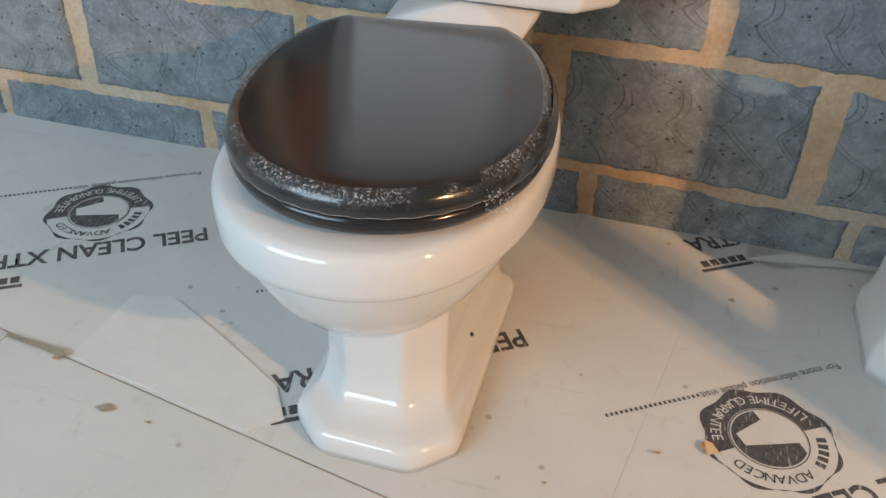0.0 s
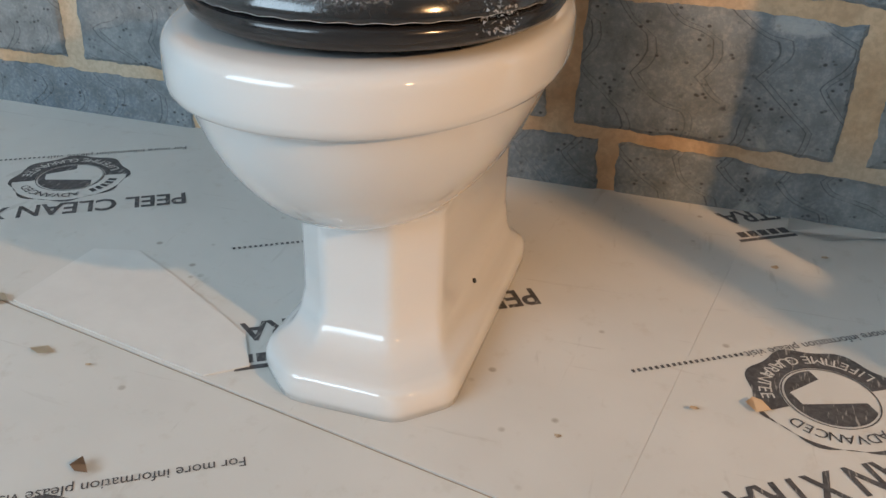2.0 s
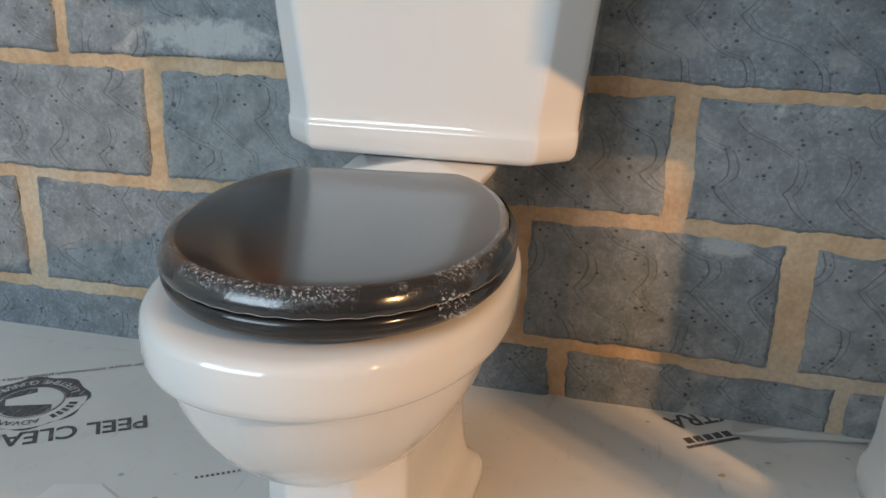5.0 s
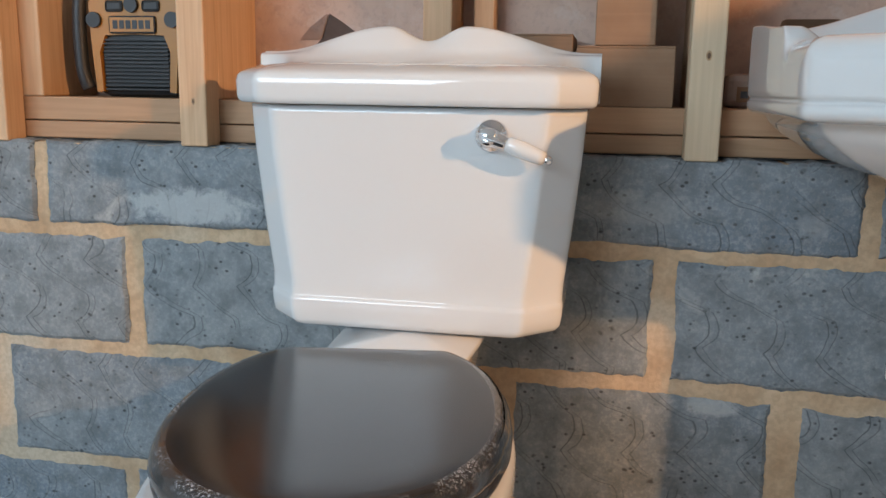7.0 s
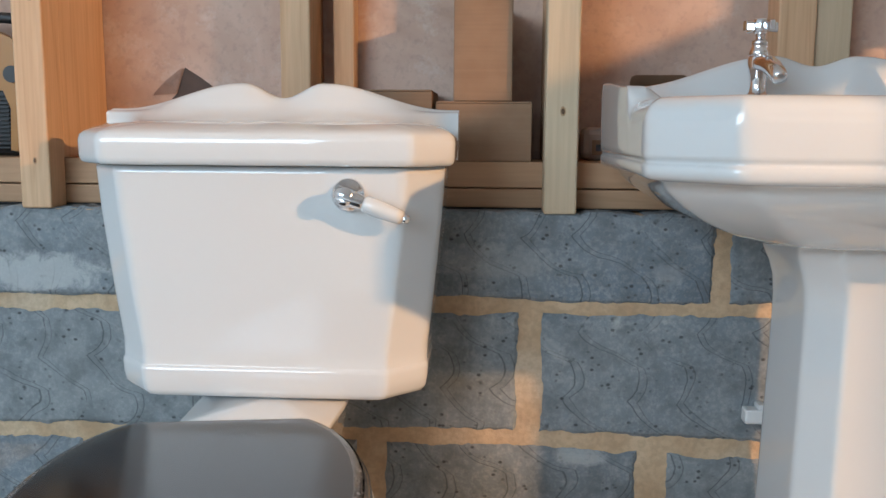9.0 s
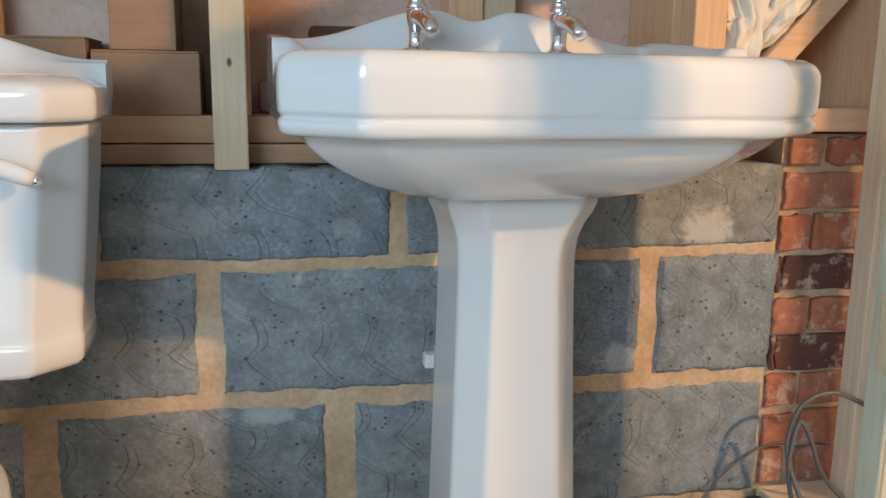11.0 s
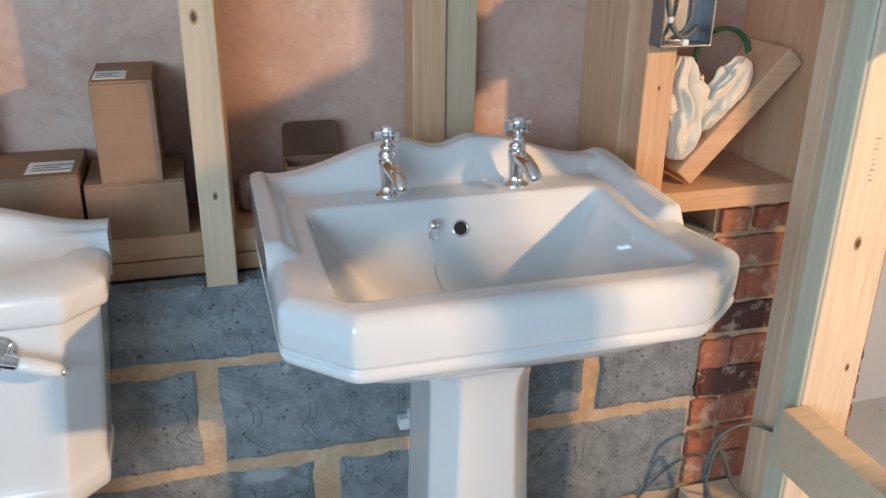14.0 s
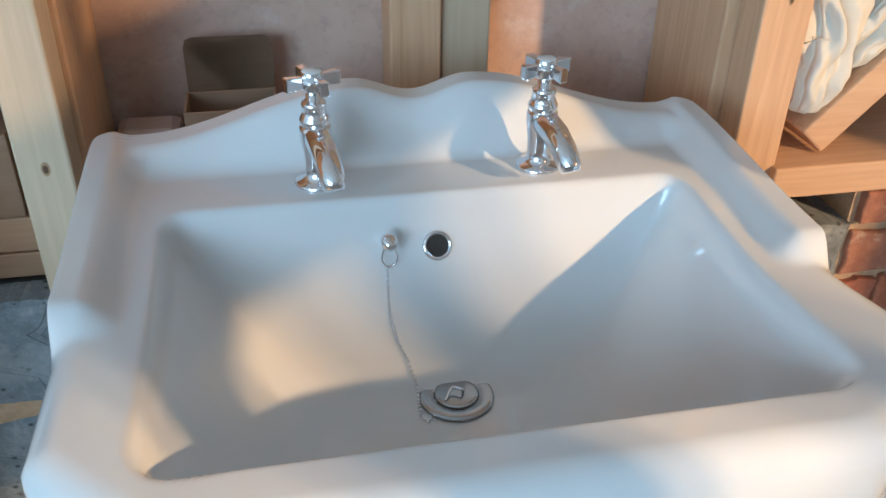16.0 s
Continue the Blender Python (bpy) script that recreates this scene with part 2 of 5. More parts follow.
def filmmat():
    """Clear crinkled shrink wrap round the edge of the seat, its sparkle painted in."""
    m = Mat("clear_shrink_wrap", 0.16, colour=(0.016, 0.015, 0.016), coat=0.6)
    w = m.coords()
    z = m.n("ShaderNodeSeparateXYZ")
    m.l(m.coords(), z.inputs[0])
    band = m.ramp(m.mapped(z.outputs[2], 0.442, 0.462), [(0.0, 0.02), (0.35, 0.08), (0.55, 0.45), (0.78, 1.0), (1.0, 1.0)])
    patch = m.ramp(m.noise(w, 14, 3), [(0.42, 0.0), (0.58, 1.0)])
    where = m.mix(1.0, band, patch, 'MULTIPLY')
    # specular glints of the creases, painted as pale specks in the colour
    glint = m.ramp(m.noise(w, 330, 3, 0.8, 0.8), [(0.53, 0.0), (0.62, 1.0)])
    fine = m.mix(1.0, glint, where, 'MULTIPLY')
    m.bump(m.mix(where, m.ramp(m.noise(w, 30, 2), [(0.0, 0.45), (1.0, 0.55)]), m.noise(w, 170, 4, 0.8, 1.0)), 0.9, 0.004)
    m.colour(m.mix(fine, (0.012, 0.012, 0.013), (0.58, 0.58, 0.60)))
    return m.m


def wrapmat():
    m = Mat("crumpled_clear_film", 0.15, colour=(0.75, 0.75, 0.76), coat=0.6)
    m.b.inputs["Alpha"].default_value = 0.35
    return m.m


WRAP = wrapmat()
CERAMIC = ceramic()
PINE = [wood("pine_grain_x", 0, (0.68, 0.43, 0.265), (0.50, 0.28, 0.15)), wood("pine_grain_y", 1, (0.68, 0.43, 0.265), (0.50, 0.28, 0.15)),
        wood("pine_grain_z", 2, (0.68, 0.43, 0.265), (0.50, 0.28, 0.15))]
PLATE = wood("darker_pine_grain_x", 0, (0.50, 0.295, 0.175), (0.37, 0.20, 0.11))
GREENPINE = wood("treated_pine_grain_z", 2, (0.59, 0.455, 0.32), (0.46, 0.35, 0.225), 0.2)
GREENPINE_X = wood("treated_pine_grain_x", 0, (0.59, 0.455, 0.32), (0.46, 0.35, 0.225), 0.2)
# cool window light on a stud's side, put into the wood colour
GREYGREEN = wood("pine_in_cool_light", 2, (0.53, 0.52, 0.41), (0.42, 0.41, 0.30), 0.2)
# pine lightened in its colour for the strong light on the floor timbers
LITPINE_X = wood("lit_pine_grain_x", 0, (0.72, 0.60, 0.455), (0.57, 0.44, 0.31))
PALEPINE = wood("pale_pine_grain_z", 2, (0.72, 0.60, 0.455), (0.57, 0.44, 0.31))
BRICK = brickmat("red_brick", [(0.0, (0.43, 0.145, 0.08)), (0.3, (0.47, 0.185, 0.10)), (0.6, (0.38, 0.12, 0.07)), (1.0, (0.44, 0.20, 0.13))])
BURNT = brickmat("burnt_brick", [(0.0, (0.085, 0.042, 0.034)), (0.5, (0.15, 0.062, 0.045)), (1.0, (0.11, 0.05, 0.04))])
CONCRETE, MORTAR, BOARD, PANEL, CARD = concrete(), mortar(), boardmat(), panelmat(), cardboard()
CHROME = plain("chrome", (0.80, 0.80, 0.82), 0.06, 1.0, vary=0)
# chrome with a dark reflection put into its base colour
WASTE = plain("dark_reflection_chrome", (0.42, 0.43, 0.44), 0.22, 1.0, vary=0.1)
SEAT, FILM = seatmat(), filmmat()
KNOT = plain("knot_heart", (0.10, 0.05, 0.025), 0.6, vary=0.3, scale=200)
KNOT_RIM = plain("knot_rim", (0.36, 0.22, 0.12), 0.6, vary=0.2, scale=150)
INK = inkmat()
PENCIL = plain("pencil_grey", (0.20, 0.17, 0.15), 0.6, vary=0.2)
JOINT = plain("chipboard_core", (0.34, 0.29, 0.235), 0.85, vary=0.3, scale=90)
PAPER = plain("white_paper", (0.70, 0.70, 0.68), 0.6, vary=0.05)
DARK = plain("dark_hole", (0.01, 0.01, 0.01), 0.6, vary=0)
PLASTER = plain("plaster", (0.85, 0.845, 0.83), 0.85, vary=0.1, scale=6)
MEMBRANE = plain("black_membrane", (0.015, 0.015, 0.015), 0.6, vary=0.2)
RUBBER = plain("grey_cable", (0.10, 0.10, 0.10), 0.5, vary=0.1)
YELLOW = plain("yellow_plastic", (0.40, 0.15, 0.015), 0.42, vary=0.1)
BLACK = plain("black_plastic", (0.018, 0.018, 0.019), 0.5, vary=0.2)
TEAL = plain("dusty_teal_plastic", (0.20, 0.29, 0.36), 0.5, vary=0.3, scale=40)
STEEL = plain("galvanised_steel", (0.35, 0.35, 0.36), 0.42, 0.9, vary=0.15)
CLOTH = plain("cream_cloth", (0.66, 0.60, 0.50), 0.9, vary=0.08, scale=50)
ROPE = plain("green_rope", (0.05, 0.15, 0.06), 0.7, vary=0.3, scale=200)
WHITE_PLASTIC = plain("white_plastic", (0.72, 0.72, 0.71), 0.3, vary=0.03)


# ---------------------------------------------------------------- building blocks
def link(name, bm, material, parent=None, label="", smooth=False):
    me = bpy.data.meshes.new(name)
    bmesh.ops.recalc_face_normals(bm, faces=bm.faces)
    for f in bm.faces:
        f.smooth = smooth
    bm.to_mesh(me)
    bm.free()
    me.materials.append(material)
    ob = new(name, me)
    if parent:
        ob.parent = parent
    if label:
        ob["label"] = label
    return ob


def part(name, bm, material, parent, label="", smooth=False):
    return link(name, bm, material, parent, label, smooth)


def thing(name, label, category, group="", kind="", at=(0, 0, 0)):
    e = new(name)
    e.location = at
    return tagged(e, label, category, group, kind)


def box(x0, x1, y0, y1, z0, z1, bevel=0.002, m=None, bm=None):
    own = bm is None
    b = bmesh.new()
    r = bmesh.ops.create_cube(b, size=1)
    for v in r["verts"]:
        v.co = Vector((x0 + (v.co.x + 0.5) * (x1 - x0), y0 + (v.co.y + 0.5) * (y1 - y0), z0 + (v.co.z + 0.5) * (z1 - z0)))
    if bevel:
        bmesh.ops.bevel(b, geom=b.edges[:], offset=bevel, segments=2, profile=0.5, affect='EDGES')
    if m is not None:
        b.transform(m)
    if own:
        return b
    me = bpy.data.meshes.new("tmp")
    b.to_mesh(me)
    b.free()
    bm.from_mesh(me)
    bpy.data.meshes.remove(me)
    return bm


def loft(rings, cap_start=True, cap_end=True, closed=True, bm=None):
    """Skin a list of rings of equal length."""
    bm = bm or bmesh.new()
    vs = [[bm.verts.new(p) for p in r] for r in rings]
    n = len(rings[0])
    for a, b in zip(vs, vs[1:]):
        for i in range(n if closed else n - 1):
            j = (i + 1) % n
            bm.faces.new((a[i], a[j], b[j], b[i]))
    for want, ring in ((cap_start, vs[0]), (cap_end, vs[-1])):
        if want and closed:
            c = bm.verts.new(sum((v.co for v in ring), Vector()) / n)
            for i in range(n):
                bm.faces.new((ring[i], ring[(i + 1) % n], c))
    return bm


def turned(profile, n=40, m=None, cap=True):
    """A turned body round z from rows of radius and height."""
    rings = [[Vector((r * math.cos(2 * math.pi * i / n), r * math.sin(2 * math.pi * i / n), z)) for i in range(n)] for r, z in profile]
    bm = loft(rings, cap, cap)
    if m is not None:
        bm.transform(m)
    return bm


def tube(points, radius, n=10, smooth_steps=6):
    """A round bar through the points, with smooth bends."""
    P = [Vector(p) for p in points]
    if smooth_steps > 1 and len(P) > 2:
        Q = []
        for i in range(len(P) - 1):
            p0, p1, p2, p3 = P[max(i - 1, 0)], P[i], P[i + 1], P[min(i + 2, len(P) - 1)]
            for s in range(smooth_steps):
                t = s / smooth_steps
                Q.append(0.5 * ((2 * p1) + (p2 - p0) * t + (2 * p0 - 5 * p1 + 4 * p2 - p3) * t * t + (3 * p1 - p0 - 3 * p2 + p3) * t ** 3))
        Q.append(P[-1])
        P = Q
    rings = []
    side = None
    for i, p in enumerate(P):
        d = (P[min(i + 1, len(P) - 1)] - P[max(i - 1, 0)]).normalized()
        if side is None:
            side = d.orthogonal().normalized()
        side = (side - d * side.dot(d)).normalized()
        up = d.cross(side)
        rings.append([p + radius * (math.cos(2 * math.pi * k / n) * side + math.sin(2 * math.pi * k / n) * up) for k in range(n)])
    return loft(rings)


def chamfered(cx, cy, z, hw, yf, yb, cf, cb=0.0, n=112, p=26):
    """A ring at height z: half width hw, reaching from the front yf to the back yb, with corners cut by cf in front and cb behind."""
    s = math.sqrt(0.5)
    planes = [((1, 0), hw), ((-1, 0), hw), ((0, -1), cy - yf), ((0, 1), yb - cy)]
    if cf:
        for sx in (1, -1):
            planes.append(((sx * s, -s), (hw + cy - yf - cf) * s))
    if cb:
        for sx in (1, -1):
            planes.append(((sx * s, s), (hw + yb - cy - cb) * s))
    out = []
    for i in range(n):
        a = 2 * math.pi * i / n
        dx, dy = math.cos(a), math.sin(a)
        r = sum(max(0.0, (nx * dx + ny * dy) / d) ** p for (nx, ny), d in planes) ** (-1 / p)
        out.append(Vector((cx + r * dx, cy + r * dy, z)))
    return out


def egg(cx, cy, z, hw, front, back, n=112, pb=2.6, pf=2.0):
    """A ring at height z: round in front, squarer behind; front and back are lengths from cy."""
    out = []
    for i in range(n):
        a = 2 * math.pi * i / n
        dx, dy = math.cos(a), math.sin(a)
        L, p = (front, pf) if dy < 0 else (back, pb)
        r = (abs(dx / hw) ** p + abs(dy / L) ** p) ** (-1 / p)
        out.append(Vector((cx + r * dx, cy + r * dy, z)))
    return out


def blend(a, b, t):
    return [p.lerp(q, t) for p, q in zip(a, b)]

# ---------------------------------------------------------------- the room
def smoothstep(a, b, x):
    t = max(0.0, min(1.0, (x - a) / (b - a)))
    return t * t * (3 - 2 * t)



def shell():
    floor = tagged(link("floor", box(-3.8, 3.8, -3.75, 0.6, -0.12, -0.0025, 0), JOINT), "brown chipboard core below the pale floor film", "floor", kind="structure")
    for x0, x1, z0, z1, at in ((LEFT_X, WIN_X0, -0.02, 2.45, "beside"), (WIN_X1, 3.8, -0.02, 2.45, "beside"), (WIN_X0, WIN_X1, -0.02, WIN_Z0, "below"), (WIN_X0, WIN_X1, WIN_Z1, 2.45, "above")):
        o = link("wall_south", box(x0, x1, SOUTH_Y - 0.15, SOUTH_Y, z0, z1, 0), PLASTER)
        tagged(o, "plain plastered wall " + at + " the window", "wall", kind="structure")
    tagged(link("wall_left", box(LEFT_X - 0.15, LEFT_X, SOUTH_Y - 0.15, 0.5, -0.02, 2.45, 0), PLASTER), "plain plastered wall beyond the toilet", "wall", kind="structure")
    tagged(link("wall_right", box(3.5, 3.65, -3.6, 0.5, -0.02, 2.45, 0), PLASTER), "plain plastered wall of the next bay", "wall", kind="structure")
    tagged(link("wall_bay", box(1.622, 3.5, 0.30, 0.42, -0.02, 2.45, 0), PLASTER), "plain plastered wall of the next bay behind the studs", "wall", kind="structure")
    tagged(link("ceiling", box(-3.8, 3.8, -3.75, 0.6, 2.45, 2.55, 0), PLASTER), "plain unpainted ceiling", "ceiling", kind="structure")
    return floor


FLOOR = shell()
WALL_TOP = 0.692
BLOCK_END = 1.190
# upper and lower edge of each mortar bed along the wall: x, lower edge, upper edge
BEDS = (((-3.6, 0.086, 0.107), (-0.85, 0.086, 0.107), (0.16, 0.091, 0.110), (0.34, 0.079, 0.103), (0.60, 0.076, 0.099), (1.2, 0.064, 0.090)),
        ((-3.6, 0.308, 0.331), (-0.84, 0.309, 0.331), (0.14, 0.318, 0.339), (0.36, 0.312, 0.338), (0.70, 0.306, 0.330), (1.2, 0.301, 0.323)),
        ((-3.6, 0.525, 0.548), (-0.82, 0.526, 0.548), (0.12, 0.532, 0.556), (0.34, 0.532, 0.550), (1.2, 0.536, 0.554)))
# open joints between the blocks of each course: left and right edge
PERPENDS = (((-3.02, -3.0), (-2.55, -2.53), (-2.1, -2.08), (-1.65, -1.63), (-1.202, -1.183), (-0.721, -0.698), (-0.33, -0.31), (0.049, 0.073), (0.507, 0.530), (0.952, 0.980)),
            ((-3.2, -3.17), (-2.8, -2.77), (-2.35, -2.32), (-1.89, -1.86), (-1.43, -1.40), (-0.988, -0.949), (-0.506, -0.482), (-0.050, -0.003), (0.398, 0.447), (0.69, 0.715)),
            ((-2.97, -2.94), (-2.52, -2.49), (-2.07, -2.04), (-1.61, -1.58), (-1.15, -1.12), (-0.700, -0.669), (-0.235, -0.21), (0.208, 0.244), (0.68, 0.705), (0.937, 0.970)),
            ((-3.1, -3.08), (-2.67, -2.65), (-2.22, -2.2), (-1.77, -1.75), (-1.315, -1.295), (-0.868, -0.846), (-0.40, -0.38), (0.05, 0.075), (0.505, 0.529), (0.70, 0.72)))


def bed(k, x, side):
    rows = BEDS[k]
    for a, b in zip(rows, rows[1:]):
        if x <= b[0]:
            t = (x - a[0]) / (b[0] - a[0])
            return a[side] * (1 - t) + b[side] * t
    return rows[-1][side]


def ragged(x, z, seed):
    """Unevenness of a block's arris: slow waves, small chips and a rare large one."""
    big = noise.noise((x * 7 + seed, z * 7, 11.3))
    return noise.noise((x * 22, z * 22, seed)) * 0.0035 + noise.noise((x * 75, z * 75, seed + 4)) * 0.0028 + noise.noise((x * 210, z * 210, seed + 9)) * 0.0012 - max(0.0, big - 0.42) * 0.035


def mortar_body():
    """The mortar: a solid body whose face is struck by hand, nearly flush and uneven."""
    bm = bmesh.new()
    nx, nz = 620, 84
    x0, x1, z0, z1 = -1.35, BLOCK_END - 0.002, -0.02, WALL_TOP - 0.003

    def at(i, k):
        x, z = x0 + (x1 - x0) * i / nx, z0 + (z1 - z0) * k / nz
        y = 0.0035 + 0.0035 * noise.noise((x * 11, z * 11, 2)) + 0.002 * noise.noise((x * 45, z * 45, 3)) + 0.001 * noise.noise((x * 120, z * 120, 6))
        return Vector((x, max(y, -0.0025), z))
    vs = [[bm.verts.new(at(i, k)) for k in range(nz + 1)] for i in range(nx + 1)]
    for i in range(nx):
        for k in range(nz):
            bm.faces.new((vs[i][k], vs[i + 1][k], vs[i + 1][k + 1], vs[i][k + 1]))
    box(-3.6, BLOCK_END - 0.001, 0.012, 0.10, -0.02, WALL_TOP - 0.003, 0, bm=bm)
    box(-3.6, -1.351, 0.004, 0.0115, -0.02, WALL_TOP - 0.003, 0, bm=bm)
    return bm


def block_wall():
    """The low wall of concrete blocks: the mortar body a little behind, every block a piece."""
    wall = tagged(link("wall_north", mortar_body(), MORTAR, smooth=True),
                  "low wall of grey concrete blocks with thick sandy mortar joints", "wall", kind="structure")
    rng = random.Random(4)
    for c, joints in enumerate(PERPENDS):
        starts = [-3.6] + [j[1] for j in joints]
        ends = [j[0] for j in joints] + [BLOCK_END + (0.0, -0.004, 0.004, -0.002)[c]]
        for x0, x1 in zip(starts, ends):
            bm = bmesh.new()
            nx, nz = max(12, int((x1 - x0) / 0.006)), 30
            d, lean, seed = rng.uniform(-0.002, 0.002), rng.uniform(-0.002, 0.002), rng.uniform(0, 90)

            def at(i, k):
                x = x0 + (x1 - x0) * i / nx
                lo = -0.02 if c == 0 else bed(c - 1, x, 2)
                hi = WALL_TOP if c == 3 else bed(c, x, 1)
                z = lo + (hi - lo) * k / nz
                near = min(i, nx - i, k, nz - k)
                fade = max(0.0, 1 - near / 3)
                if i <= 3:
                    x -= ragged(x0, z, seed) * fade
                if nx - i <= 3:
                    x += ragged(x1, z, seed + 20) * fade
                if k <= 3:
                    z -= ragged(x, lo, seed + 40) * fade
                if nz - k <= 3:
                    z += ragged(x, hi, seed + 60) * fade
                w = (0.007, 0.0018, 0.0004)[near] if near < 3 else 0.0
                return Vector((x, d + lean * (2 * k / nz - 1) - 0.003 + w + noise.noise((x * 20, z * 20, 1)) * 0.0012, z))
            vs = [[bm.verts.new(at(i, k)) for k in range(nz + 1)] for i in range(nx + 1)]
            for i in range(nx):
                for k in range(nz):
                    bm.faces.new((vs[i][k], vs[i + 1][k], vs[i + 1][k + 1], vs[i][k + 1]))
            edge = [vs[i][0] for i in range(nx + 1)] + [vs[nx][k] for k in range(1, nz + 1)] + [vs[i][nz] for i in range(nx - 1, -1, -1)] + [vs[0][k] for k in range(nz - 1, 0, -1)]
            back = [bm.verts.new(Vector((v.co.x, 0.098, v.co.z))) for v in edge]
            for i in range(len(edge)):
                j = (i + 1) % len(edge)
                bm.faces.new((edge[i], edge[j], back[j], back[i]))
            part("concrete_block", bm, CONCRETE, wall)
    return wall


def floor_boards():
    """Chipboard sheets laid at a slant, with open joints."""
    turn = pose(0.163, -0.766, 0, 0, 0, -10.6)
    for x0, x1, y0, y1 in ((-3.9, -0.0001, 0.0018, 1.4), (0.0001, 2.4, 0.0018, 1.4), (2.402, 3.6, 0.0018, 1.4), (-3.9, -0.9, -0.598, -0.0018), (-0.898, 1.5, -0.598, -0.0018),
                           (1.502, 3.6, -0.598, -0.0018), (-3.9, 0.6, -1.198, -0.6), (0.602, 3.6, -1.198, -0.6), (-3.9, 3.6, -3.4, -1.2)):
        bm = box(x0, x1, y0, y1, -0.022, 0, 0.0003, turn)
        for at, way in (((LEFT_X, 0, 0), (-1, 0, 0)), ((3.5, 0, 0), (1, 0, 0)), ((0, SOUTH_Y, 0), (0, -1, 0)), ((0, 0.3, 0), (0, 1, 0))):
            cut = bmesh.ops.bisect_plane(bm, geom=bm.verts[:] + bm.edges[:] + bm.faces[:], plane_co=at, plane_no=way, clear_outer=True)
            bmesh.ops.holes_fill(bm, edges=[e for e in cut["geom_cut"] if isinstance(e, bmesh.types.BMEdge)])
        part("floor_board", bm, BOARD, FLOOR)


TEXT_DIR = radians(213)


def text_pose(u, v, z=0.0006):
    x = math.cos(TEXT_DIR) * u - math.sin(TEXT_DIR) * v
    y = math.sin(TEXT_DIR) * u + math.cos(TEXT_DIR) * v
    return Matrix.Translation((x, y, z)) @ Matrix.Rotation(TEXT_DIR, 4, 'Z')


def lettering(words, size, width, m, name="printed_text", parent=None, material=None, bold=0.0, label="", centred=False):
    cu = bpy.data.curves.new("lettering", 'FONT')
    cu.body, cu.size, cu.offset = words, size, bold
    if centred:
        cu.align_x = 'CENTER'
    ob = bpy.data.objects.new("lettering", cu)
    scene.collection.objects.link(ob)
    me = bpy.data.meshes.new_from_object(ob.evaluated_get(bpy.context.evaluated_depsgraph_get()))
    bpy.data.objects.remove(ob)
    xs = [v.co.x for v in me.vertices]
    k = width / (max(xs) - min(xs)) if width else 1.0
    me.transform(m @ Matrix.Diagonal((k, 1, 1, 1)))
    me.materials.append(material or INK)
    o = new(name, me)
    o.parent = parent or FLOOR
    if label:
        o["label"] = label
    return o


def flat(points, m):
    bm = bmesh.new()
    bm.faces.new([bm.verts.new(Vector((*p, 0))) for p in points])
    bm.transform(m)
    return bm


def ring_sector(r0, r1, a0, a1, m, n=28, wob=0.0):
    bm = bmesh.new()
    rows = []
    for i in range(n + 1):
        a = radians(a0 + (a1 - a0) * i / n)
        w = 1 + wob * math.cos(8 * a)
        rows.append((bm.verts.new((r0 * math.cos(a), r0 * math.sin(a), 0)), bm.verts.new((r1 * w * math.cos(a), r1 * w * math.sin(a), 0))))
    for a, b in zip(rows, rows[1:]):
        bm.faces.new((a[0], a[1], b[1], b[0]))
    bm.transform(m)
    return bm


def curved_text(words, r, size, mid, m, inward=False, step=11.0, material=None):
    """Letters round an arc, each taking room by its width."""
    room = [{"I": 0.55, " ": 0.6, "M": 1.25}.get(ch, 1.0) for ch in words]
    gone = -sum(room) / 2
    for ch, wide in zip(words, room):
        k = gone + wide / 2
        gone += wide
        if ch == " ":
            continue
        a = mid + k * step if inward else mid - k * step
        spin = 90 if inward else -90
        t = m @ Matrix.Rotation(radians(a), 4, 'Z') @ Matrix.Translation((r, 0, 0.0003)) @ Matrix.Rotation(radians(spin), 4, 'Z') @ Matrix.Translation((0, -size * 0.35, 0))
        lettering(ch, size, 0, t, "printed_letter", None, material, centred=True)


